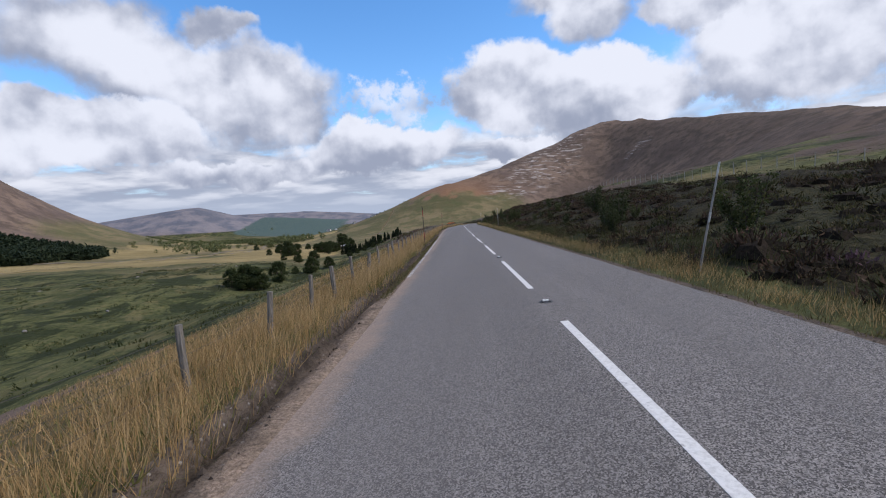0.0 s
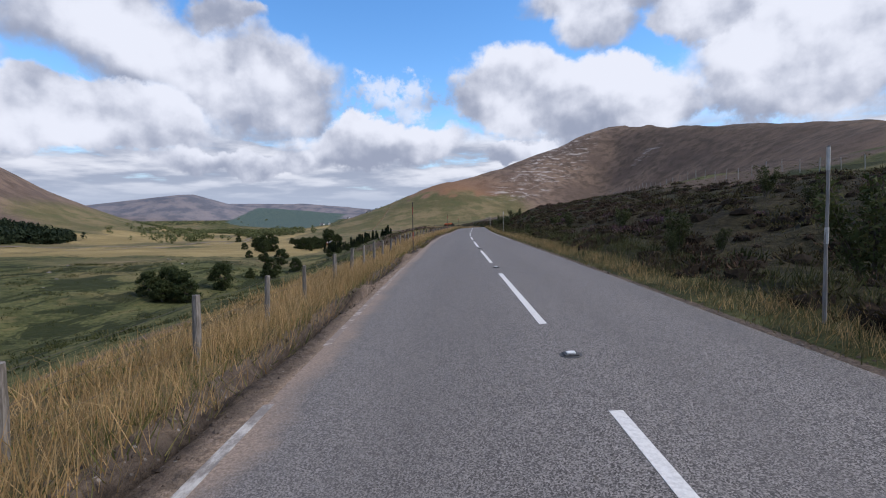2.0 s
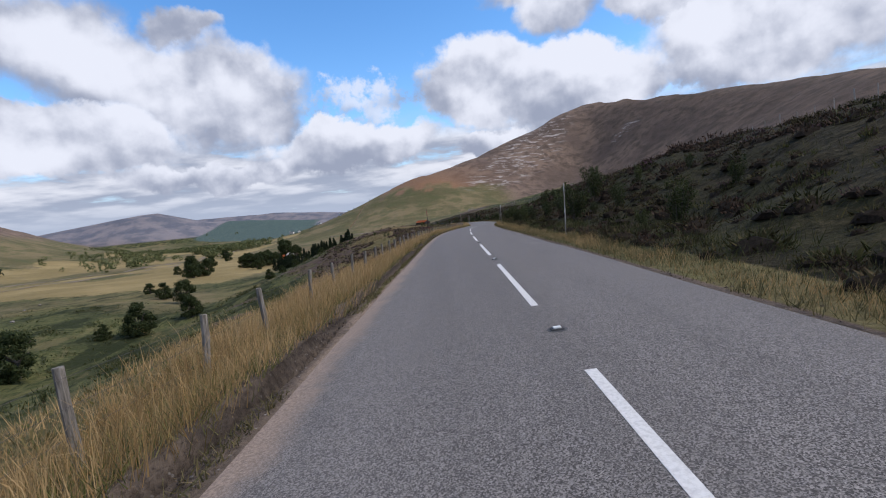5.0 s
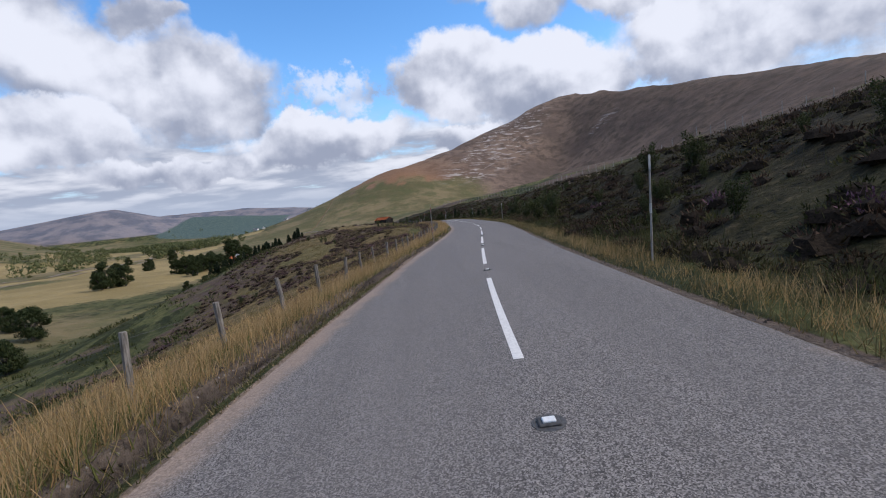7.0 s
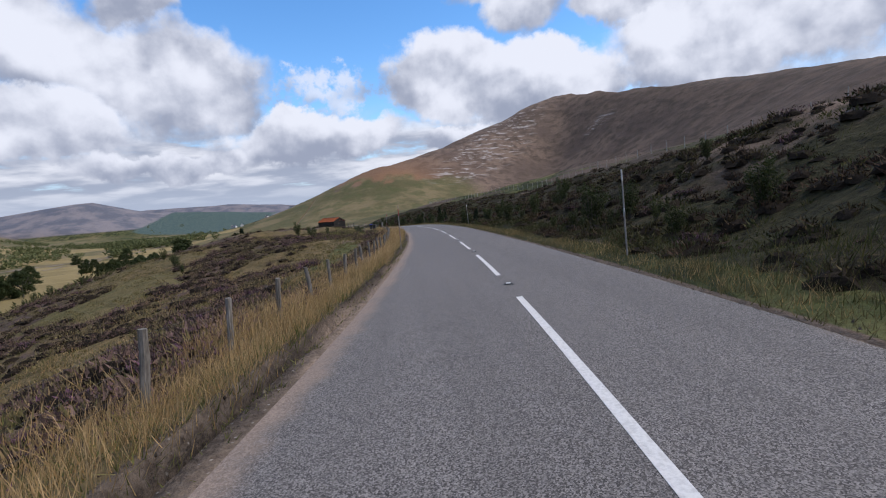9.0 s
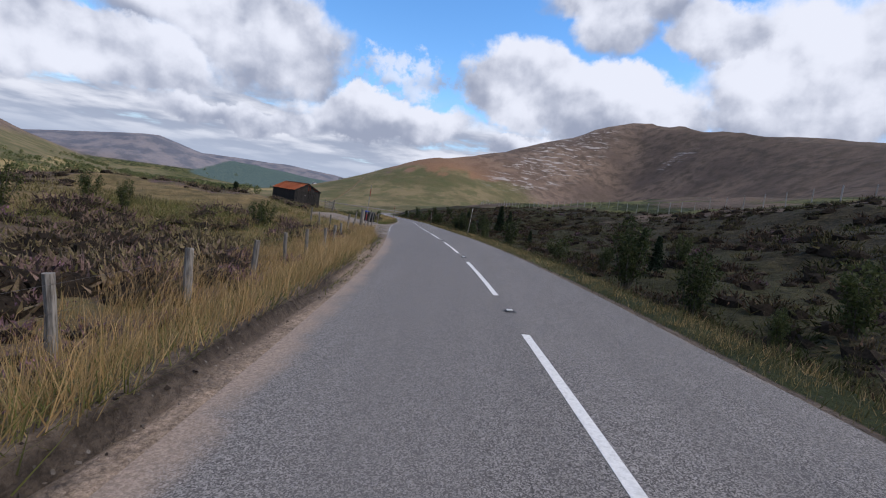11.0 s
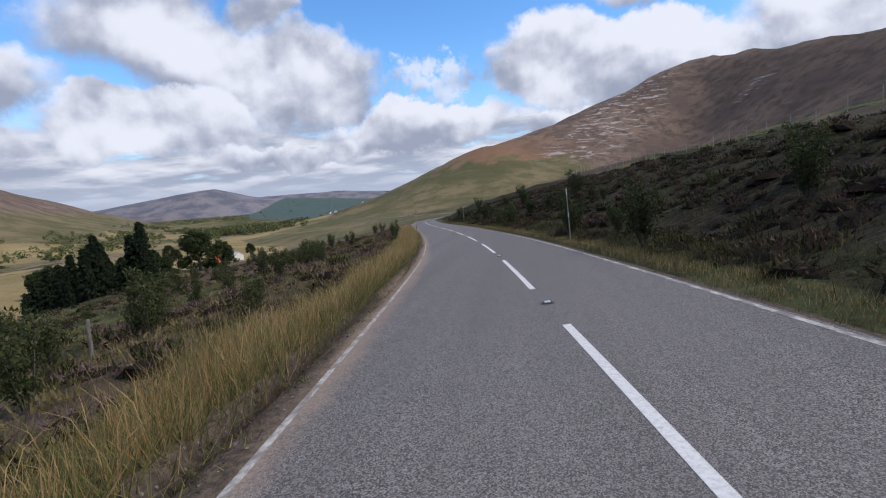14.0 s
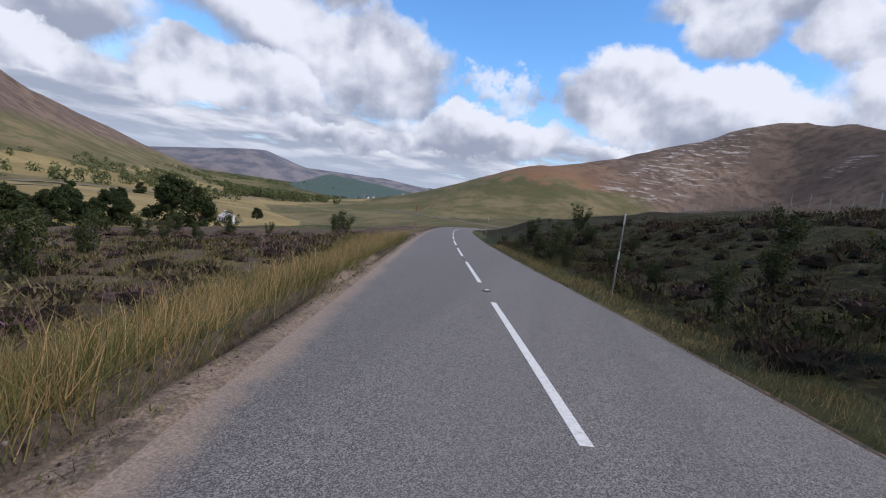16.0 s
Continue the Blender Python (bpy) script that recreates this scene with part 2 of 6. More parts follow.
def land():
    k = Mat("hill_land", 0.95, 0.1)
    fine, mid, broad = k.noise(9, 6, 0.65), k.noise(0.9, 6, 0.62), k.noise(0.05, 6, 0.6)
    far = k.noise(0.012, 8, 0.62)
    moor = k.mix(k.step(far, 0.35, 0.65), (0.15, 0.108, 0.088), (0.26, 0.182, 0.135))
    moor = k.mix(k.step(broad, 0.42, 0.66), moor, (0.12, 0.087, 0.068))
    moor = k.mix(k.attr("rust"), moor, (0.27, 0.15, 0.085))
    # far hills bluer and lighter: distance haze mixed into the ground colour
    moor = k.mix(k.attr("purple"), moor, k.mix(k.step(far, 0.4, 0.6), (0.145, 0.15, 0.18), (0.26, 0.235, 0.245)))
    # near black: shade beneath and between the cushions is part of this ground colour
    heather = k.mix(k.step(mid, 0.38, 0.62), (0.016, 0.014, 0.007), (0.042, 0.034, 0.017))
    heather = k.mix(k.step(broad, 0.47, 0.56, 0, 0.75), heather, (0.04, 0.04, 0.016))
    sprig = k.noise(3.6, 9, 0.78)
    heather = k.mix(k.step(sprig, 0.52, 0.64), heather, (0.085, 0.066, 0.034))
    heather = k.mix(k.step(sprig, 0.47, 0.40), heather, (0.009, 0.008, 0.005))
    green = k.mix(k.step(mid, 0.35, 0.65), (0.066, 0.077, 0.026), (0.145, 0.142, 0.056))
    green = k.mix(k.step(broad, 0.42, 0.60, 0, 0.6), green, (0.036, 0.044, 0.016))
    green = k.mix(k.step(far, 0.5, 0.62, 0, 0.7), green, (0.24, 0.185, 0.085))
    rush = k.noise(0.10, 9, 0.68, (1.0, 0.42, 1.0), 0.6)
    green = k.mix(k.step(rush, 0.50, 0.545, 0, 0.85), green, (0.021, 0.029, 0.010))
    green = k.mix(k.step(rush, 0.44, 0.38, 0, 0.6), green, (0.19, 0.155, 0.072))
    straw = k.mix(k.step(mid, 0.3, 0.65), (0.10, 0.078, 0.034), (0.22, 0.155, 0.075))
    straw = k.mix(k.step(broad, 0.5, 0.7, 0, 0.5), straw, (0.13, 0.13, 0.05))
    soil = k.mix(k.step(fine, 0.35, 0.65), (0.075, 0.056, 0.043), (0.21, 0.16, 0.122))
    soil = k.mix(k.step(mid, 0.45, 0.7, 0, 0.6), soil, (0.10, 0.075, 0.06))
    soil = k.mix(k.step(k.noise(0.55, 5, 0.6), 0.58, 0.70, 0, 0.75), soil, (0.07, 0.056, 0.046))
    soil = k.mix(k.step(k.cells(9).outputs["Distance"], 0.16, 0.10, 0, 0.7), soil, (0.42, 0.38, 0.34))
    gravel = k.mix(k.step(k.noise(22, 5, 0.7), 0.35, 0.65), (0.15, 0.117, 0.09), (0.325, 0.262, 0.21))
    gravel = k.mix(k.step(k.noise(0.42, 7, 0.68), 0.54, 0.64, 0, 0.85), gravel, (0.06, 0.05, 0.042))
    gravel = k.mix(k.step(k.noise(0.3, 5, 0.6), 0.47, 0.38, 0, 0.6), gravel, (0.34, 0.29, 0.235))
    gravel = k.mix(k.step(k.cells(26).outputs["Distance"], 0.2, 0.1, 0, 0.5), gravel, (0.42, 0.38, 0.34))
    damp = k.step(k.math("ADD", k.attr("mud"), k.math("SUBTRACT", k.noise(2.6, 6, 0.7), 0.5)), 0.3, 0.62, 0, 0.88)
    gravel = k.mix(damp, gravel, k.mix(k.step(k.noise(26, 5, 0.7), 0.4, 0.66), (0.035, 0.029, 0.023), (0.10, 0.08, 0.06)))
    soil = k.mix(k.attr("gravel"), soil, gravel)
    sand = k.mix(k.step(k.noise(30, 6, 0.75), 0.35, 0.65), (0.17, 0.122, 0.09), (0.38, 0.285, 0.215))
    sand = k.mix(k.step(k.noise(1.6, 5, 0.65), 0.5, 0.66, 0, 0.7), sand, (0.12, 0.092, 0.07))
    # dark trench soil, made darker still for shade under the overhanging turf
    trench_dark = k.mix(k.step(fine, 0.4, 0.65), (0.022, 0.017, 0.013), (0.065, 0.048, 0.038))
    soil = k.mix(k.attr("trench_dark"), soil, trench_dark)
    soil = k.mix(k.attr("sand"), soil, sand)
    # far woods' teal has distance haze mixed in too
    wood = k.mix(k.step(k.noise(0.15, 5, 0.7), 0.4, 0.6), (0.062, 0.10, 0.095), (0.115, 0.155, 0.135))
    jitter = k.math("MULTIPLY", k.math("SUBTRACT", k.noise(0.25, 7, 0.7), 0.5), 0.9)

    def zone(name, lo=0.4, hi=0.6):
        return k.step(k.math("ADD", k.attr(name), jitter), lo, hi)

    # darker hillside moor; cloud shadow over the right hill is put into it
    moor = k.mix(k.attr("brown"), moor, k.mix(k.step(broad, 0.4, 0.62), (0.10, 0.07, 0.052), (0.062, 0.05, 0.036)))
    c = k.mix(zone("green"), moor, green)
    pasture = k.mix(k.step(far, 0.38, 0.62), (0.13, 0.115, 0.054), (0.235, 0.182, 0.097))
    pasture = k.mix(k.step(k.noise(0.03, 8, 0.68), 0.46, 0.60, 0, 0.7), pasture, (0.10, 0.108, 0.044))
    c = k.mix(zone("pasture", 0.3, 0.7), c, pasture)
    hay = k.mix(k.step(far, 0.4, 0.6), (0.27, 0.205, 0.09), (0.37, 0.28, 0.13))
    c = k.mix(zone("hay", 0.4, 0.55), c, hay)
    c = k.mix(zone("straw"), c, straw)
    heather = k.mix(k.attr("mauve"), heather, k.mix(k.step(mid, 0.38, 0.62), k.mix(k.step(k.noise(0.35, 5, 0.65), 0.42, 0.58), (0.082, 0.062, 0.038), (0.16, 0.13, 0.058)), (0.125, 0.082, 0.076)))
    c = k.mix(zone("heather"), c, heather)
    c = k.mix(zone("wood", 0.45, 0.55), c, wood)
    streak = k.noise(0.05, 8, 0.74, (0.55, 0.35, 3.4), 0.5)
    rock = k.math("MULTIPLY", k.step(streak, 0.54, 0.585), k.step(k.attr("rock"), 0.2, 0.7))
    c = k.mix(rock, c, (0.47, 0.41, 0.37))
    c = k.mix(k.step(k.math("ADD", k.attr("soil"), k.math("MULTIPLY", k.math("SUBTRACT", k.noise(2.2, 6, 0.7), 0.5), 0.4)), 0.4, 0.6), c, soil)
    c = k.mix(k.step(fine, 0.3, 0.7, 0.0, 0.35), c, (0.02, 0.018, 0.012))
    k.color(c)
    h = k.math("ADD", k.math("MULTIPLY", fine, 0.25), k.math("ADD", mid, k.math("MULTIPLY", broad, 6.0)))
    return k.bump(h, 0.8, 0.35).m


def blade(name, a, b, c):
    k = Mat(name, 0.75, 0.2)
    r = k.island()
    col = k.mix(k.step(r, 0.0, 0.6), a, b)
    col = k.mix(k.step(r, 0.75, 1.0), col, c)
    patch = k.noise(0.55, 4, 0.6)
    col = k.mix(k.step(patch, 0.50, 0.64, 0, 0.65), col, k.mix(r, a, c))
    col = k.mix(k.step(patch, 0.46, 0.36, 0, 0.55), col, b)
    k.color(col)
    thin = k.t.nodes.new("ShaderNodeBsdfTranslucent")
    k.link(col, thin.inputs[0])
    both = k.t.nodes.new("ShaderNodeMixShader")
    both.inputs[0].default_value = 0.35
    k.link(k.b.outputs[0], both.inputs[1])
    k.link(thin.outputs[0], both.inputs[2])
    k.link(both.outputs[0], k.t.nodes["Material Output"].inputs[0])
    return k.m


def cushion(name, a, b, c, moss):
    """Low woody plants: twigs and flower tips, shade of the gaps painted darker, greener in patches."""
    k = Mat(name, 0.9, 0.1)
    r = k.island()
    col = k.mix(k.step(r, 0.0, 0.7), a, b)
    col = k.mix(k.step(k.noise(0.5, 4, 0.6), 0.48, 0.66), col, k.mix(r, a, b))
    col = k.mix(k.step(k.noise(0.16, 5, 0.6), 0.45, 0.56, 0, 0.85), col, k.mix(r, tuple(0.5 * v for v in moss), moss))
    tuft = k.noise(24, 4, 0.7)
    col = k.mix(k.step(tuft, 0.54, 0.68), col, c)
    # low noise darkens the colour for shade in gaps between sprigs
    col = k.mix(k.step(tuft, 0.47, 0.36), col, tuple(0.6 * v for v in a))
    k.color(col)
    return k.bump(tuft, 0.3, 0.03).m


def plain(name, a, b, scale=8.0, rough=0.8, spec=0.3, metal=0.0, stretch=None, bump=0.0):
    k = Mat(name, rough, spec, metal)
    n = k.noise(scale, 6, 0.65, stretch)
    c = k.mix(k.step(n, 0.32, 0.68), a, b)
    c = k.mix(k.math("MULTIPLY", k.each(), 0.35), c, tuple(0.6 * v for v in a))
    k.color(c)
    if bump:
        k.bump(n, 0.6, bump)
    return k.m


def chipped_paint():
    k = Mat("chipped_dash_paint", 0.75, 0.3)
    c = k.mix(k.step(k.noise(9, 6, 0.8), 0.44, 0.60), (0.56, 0.54, 0.51), (0.27, 0.25, 0.235))
    return k.color(c).bump(k.noise(120, 3), 0.5, 0.005).m


def faded_paint():
    k = Mat("faded_edge_paint", 0.8, 0.25)
    c = k.mix(k.step(k.noise(5, 6, 0.75), 0.36, 0.50), (0.42, 0.37, 0.33), (0.22, 0.175, 0.145))
    return k.color(c).bump(k.noise(160, 3), 0.4, 0.004).m


CHIPPED = chipped_paint()
ASPHALT, PAINT, WORN, FADED, LAND = asphalt(), white_paint(), worn_paint(), faded_paint(), land()
STRAW = blade("dry_grass", (0.34, 0.21, 0.088), (0.52, 0.355, 0.172), (0.21, 0.15, 0.053))
GREEN_BLADE = blade("green_grass", (0.07, 0.085, 0.022), (0.15, 0.15, 0.045), (0.30, 0.25, 0.10))
# hill side's heather also carries that bank's shade in its colour; PALE_HEATHER does not
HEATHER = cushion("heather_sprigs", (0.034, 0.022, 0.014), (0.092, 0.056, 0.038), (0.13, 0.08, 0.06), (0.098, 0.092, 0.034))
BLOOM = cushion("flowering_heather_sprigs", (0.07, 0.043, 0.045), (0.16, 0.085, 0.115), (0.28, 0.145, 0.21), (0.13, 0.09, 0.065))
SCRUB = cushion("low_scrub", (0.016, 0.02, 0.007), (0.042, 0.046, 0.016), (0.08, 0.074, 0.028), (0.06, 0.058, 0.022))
BRACKEN = blade("moor_shrub_leaves", (0.019, 0.027, 0.009), (0.042, 0.054, 0.018), (0.085, 0.09, 0.034))
TUSSOCK = blade("rough_moor_grass", (0.10, 0.086, 0.034), (0.185, 0.15, 0.064), (0.27, 0.21, 0.098))
PALE_POST = plain("pale_fence_stake", (0.26, 0.245, 0.22), (0.46, 0.44, 0.40), 14, 0.9, 0.2, stretch=(3, 3, 0.35))
LEAF = blade("broad_leaves", (0.022, 0.034, 0.012), (0.045, 0.06, 0.02), (0.075, 0.085, 0.03))
NEEDLE = blade("conifer_needles", (0.014, 0.024, 0.012), (0.028, 0.042, 0.02), (0.045, 0.06, 0.03))
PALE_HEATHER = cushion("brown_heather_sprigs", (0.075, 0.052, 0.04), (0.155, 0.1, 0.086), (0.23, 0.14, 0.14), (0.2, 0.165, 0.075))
MOOR_BLADE = blade("dark_moor_grass", (0.032, 0.038, 0.012), (0.066, 0.068, 0.025), (0.14, 0.12, 0.05))
DARK_BLADE = blade("dark_green_grass", (0.028, 0.036, 0.012), (0.06, 0.068, 0.022), (0.15, 0.13, 0.052))
TURF = blade("short_turf", (0.07, 0.066, 0.026), (0.14, 0.12, 0.052), (0.24, 0.185, 0.095))
CLOD = blade("crumbled_soil", (0.045, 0.034, 0.027), (0.11, 0.085, 0.068), (0.17, 0.14, 0.115))
# far woods' leaves: a lighter leaf colour with sunlight put into it
FAR_LEAF = blade("sunlit_scrub_leaves", (0.07, 0.088, 0.035), (0.13, 0.145, 0.058), (0.20, 0.19, 0.08))
TAR = plain("dark_scrape", (0.022, 0.02, 0.019), (0.05, 0.046, 0.043), 20, 0.9, 0.2)
# stem colour dark enough to stand in for shade inside a cushion
SHADE_CORE = plain("woody_heather_stems", (0.012, 0.0095, 0.007), (0.034, 0.025, 0.018), 18, 0.95, 0.05, bump=0.03)
SHRUB_LEAF = blade("green_shrub_leaves", (0.03, 0.041, 0.013), (0.066, 0.08, 0.027), (0.125, 0.125, 0.048))
BARK = plain("bark", (0.05, 0.04, 0.032), (0.14, 0.12, 0.10), 10, 0.9, 0.2, bump=0.02)
POST_WOOD = plain("weathered_post_wood", (0.11, 0.095, 0.08), (0.30, 0.27, 0.235), 14, 0.9, 0.2, stretch=(3, 3, 0.35), bump=0.008)
PLANK_WOOD = plain("weathered_plank", (0.010, 0.009, 0.008), (0.055, 0.049, 0.044), 5, 0.9, 0.2, stretch=(4, 4, 0.3), bump=0.006)
WIRE = plain("fence_wire", (0.05, 0.042, 0.038), (0.11, 0.095, 0.085), 30, 0.7, 0.4, 0.5)
RUST = plain("rusted_roof_sheet", (0.48, 0.12, 0.045), (0.66, 0.21, 0.075), 1.4, 0.85, 0.25, bump=0.01)
POLE_WHITE = plain("pole_white_paint", (0.42, 0.41, 0.38), (0.62, 0.60, 0.56), 9, 0.7, 0.3)
POLE_RED = plain("pole_red_paint", (0.22, 0.032, 0.027), (0.35, 0.062, 0.05), 9, 0.6, 0.3)
POLE_DARK = plain("pole_dark_wood", (0.055, 0.046, 0.04), (0.12, 0.10, 0.09), 9, 0.85, 0.2, stretch=(3, 3, 0.3))
POLE_GREY = plain("pole_bare_wood", (0.19, 0.17, 0.155), (0.36, 0.34, 0.31), 9, 0.85, 0.2, stretch=(3, 3, 0.3))
BIN_BLACK = plain("bin_black_plastic", (0.012, 0.012, 0.013), (0.024, 0.024, 0.025), 6, 0.5, 0.4)
BIN_BLUE = plain("bin_blue_plastic", (0.012, 0.035, 0.36), (0.018, 0.055, 0.48), 6, 0.45, 0.4)
BIN_GREY = plain("bin_grey_plastic", (0.06, 0.062, 0.066), (0.11, 0.112, 0.116), 6, 0.5, 0.4)
STONE = plain("granite_stone", (0.16, 0.142, 0.128), (0.36, 0.33, 0.30), 9, 0.9, 0.25, bump=0.02)
IRON = plain("stud_casting", (0.035, 0.034, 0.034), (0.09, 0.088, 0.086), 30, 0.7, 0.4)
REFLECTOR = plain("stud_reflector", (0.66, 0.66, 0.64), (0.8, 0.8, 0.78), 40, 0.35, 0.5)
PALE_WALL = plain("whitewashed_wall", (0.62, 0.60, 0.56), (0.78, 0.76, 0.72), 2, 0.85, 0.2)
SLATE = plain("slate_roof", (0.09, 0.09, 0.095), (0.17, 0.17, 0.175), 3, 0.7, 0.3)
DARK = plain("dark_opening", (0.01, 0.01, 0.01), (0.02, 0.02, 0.02), 3, 0.6, 0.3)

# ---- the road's line: curvature (1/km) and grade (1/1000) along it ----
BEND = (0.60, 0.61, 0.56, 0.53, -0.35, 0.19, -0.80, -0.72, -1.96, 0.15, 0.34, -0.48, -1.94, -4.42, -0.64, 1.02, 3.71, 2.17, 1.99, 3.22, 5.63, -0.93, -1.37, -0.50, 0.60, 4.45, 2.89, 1.38, -0.13, -1.14, -1.10, -1.08, -1.07)
GRADE = (-1.6, -1.9, -2.2, 1.1, -8.5, -15.1, -6.3, -14.9, -24.3, -24.3, -26.5, -18.0, -21.6, -38.6, -41.2, -37.7, -29.8, -33.0, -27.5, -25.6)
LEFT_EDGE, RIGHT_EDGE = 2.95, 2.5
CROSSFALL, CAMBER = 0.045, 0.02
S_FIRST, S_LAST = -60.0, 900.0
S_GRID = np.arange(S_FIRST, S_LAST + 0.5, 1.0)
_bend = np.interp(S_GRID, np.append(np.arange(-15.0, 466.0, 15.0), (490, 520, 570, 640, 720, 900)), np.array(BEND[:-1] + (-4.0, -5.0, -2.0, 4.0, 5.0, 2.0, -1.0)) / 1000)
_grade = np.interp(S_GRID, np.append(np.arange(-15.0, 461.0, 25.0), (520, 600, 900)), np.array(GRADE + (-24, -24, -20)) / 1000)
_zero = int(-S_FIRST)
ROAD_TURN = np.cumsum(_bend) - np.cumsum(_bend)[_zero]
ROAD_X = np.cumsum(-np.sin(ROAD_TURN)) - np.cumsum(-np.sin(ROAD_TURN))[_zero]
ROAD_Y = np.cumsum(np.cos(ROAD_TURN)) - np.cumsum(np.cos(ROAD_TURN))[_zero]
ROAD_Z = np.cumsum(_grade) - np.cumsum(_grade)[_zero]


def lattice(ix, iy, seed):
    h = (ix.astype(np.int64) * 374761393 + iy.astype(np.int64) * 668265263 + seed * 974711) & 0x7FFFFFFF
    h = ((h ^ (h >> 13)) * 1274126177) & 0x7FFFFFFF
    return ((h ^ (h >> 16)) & 0xFFFF) / 65535.0


def value_noise(x, y, seed):
    ix, iy = np.floor(x), np.floor(y)
    fx, fy = x - ix, y - iy
    fx, fy = fx * fx * (3 - 2 * fx), fy * fy * (3 - 2 * fy)
    a, b = lattice(ix, iy, seed), lattice(ix + 1, iy, seed)
    c, d = lattice(ix, iy + 1, seed), lattice(ix + 1, iy + 1, seed)
    return (a * (1 - fx) + b * fx) * (1 - fy) + (c * (1 - fx) + d * fx) * fy - 0.5


def fbm(x, y, scale, octaves=4, seed=0):
    total, amp = 0.0, 1.0
    for o in range(octaves):
        total = total + amp * value_noise(x / scale + 17.3 * o, y / scale - 9.1 * o, seed + o)
        scale, amp = scale / 2.03, amp * 0.5
    return total


def smooth(x, lo, hi):
    t = np.clip((x - lo) / (hi - lo), 0, 1)
    return t * t * (3 - 2 * t)


def ridge(x, y, floor_y, line, width, power):
    """Height of a hill whose crest runs along the points of a line."""
    best = np.full(np.shape(x), -1e9)
    for (ax, ay, az), (bx, by, bz) in zip(line[:-1], line[1:]):
        dx, dy = bx - ax, by - ay
        t = np.clip(((x - ax) * dx + (y - ay) * dy) / (dx * dx + dy * dy), 0, 1)
        d = np.hypot(x - ax - t * dx, y - ay - t * dy)
        best = np.maximum(best, floor_y + (az + t * (bz - az) - floor_y) * np.exp(-((d / width) ** power)))
    return best


def soft_max(a, b, k):
    m = np.maximum(a, b)
    return m + k * np.log1p(np.exp(-np.abs(a - b) / k))


RIGHT_HILL = ((-420, 1520, -42), (-20, 1377, 97), (109, 1475, 137), (243, 1559, 190), (385, 1631, 257), (513, 1681, 295), (612, 1460, 253), (666, 1209, 212), (674, 939, 164), (577, 720, 115), (640, 200, 70), (700, -500, 80))
LEFT_HILL = ((-950, 0, 300), (-1020, 800, 254), (-1190, 1220, 134), (-1626, 2035, 55), (-1900, 2500, 0))
FAR_HILL = ((-2300, 2300, 31), (-1430, 2530, 139), (-1207, 2640, 70), (-900, 2800, 50), (-500, 2950, 0))
LAST_HILL = ((-2000, 4100, 144), (-1284, 4050, 128), (-765, 4130, 80), (-100, 4200, 60))
HILL_WIDTHS = (258, 248, 328, 450)


def mountains(x, y, floor_y):
    best = floor_y
    for line, width, power in zip((RIGHT_HILL, LEFT_HILL, FAR_HILL, LAST_HILL), HILL_WIDTHS, (1.6, 1.5, 1.6, 1.6)):
        best = soft_max(best, ridge(x, y, floor_y, line, width, power), 3.0)
    return best


W_LEFT = (0, 0.24, 0.36, 0.48, 0.85, 1.6, 5, 10, 25, 40, 85)
SIDE_A = (-0.19, -0.19, -0.34, -0.08, -0.15, -0.45, -1.5, -3.2, -8.6, -13.0, -23)
SIDE_B = (-0.19, -0.20, -0.30, -0.08, -0.12, -0.38, -0.35, -0.1, -0.3, -2.6, -19)
SIDE_C = (-0.20, -0.22, -0.23, -0.238, -0.25, -0.20, 0.22, 0.92, 0.8, -2.4, -18)
SIDE_D = (-0.19, -0.20, -0.30, -0.08, -0.16, -0.45, -0.9, -1.7, -3.6, -6.0, -15)


def valley_floor(y):
    return -23.5 - 0.028 * np.clip(y - 200, 0, 400) - 0.014 * np.clip(y - 600, 0, 2400)


def near_road(y):
    """Arc length, x of the centre line, turn and height of the road abreast of y."""
    s = np.interp(y, ROAD_Y, S_GRID)
    return s, np.interp(y, ROAD_Y, ROAD_X), np.interp(y, ROAD_Y, ROAD_TURN), np.interp(y, ROAD_Y, ROAD_Z)


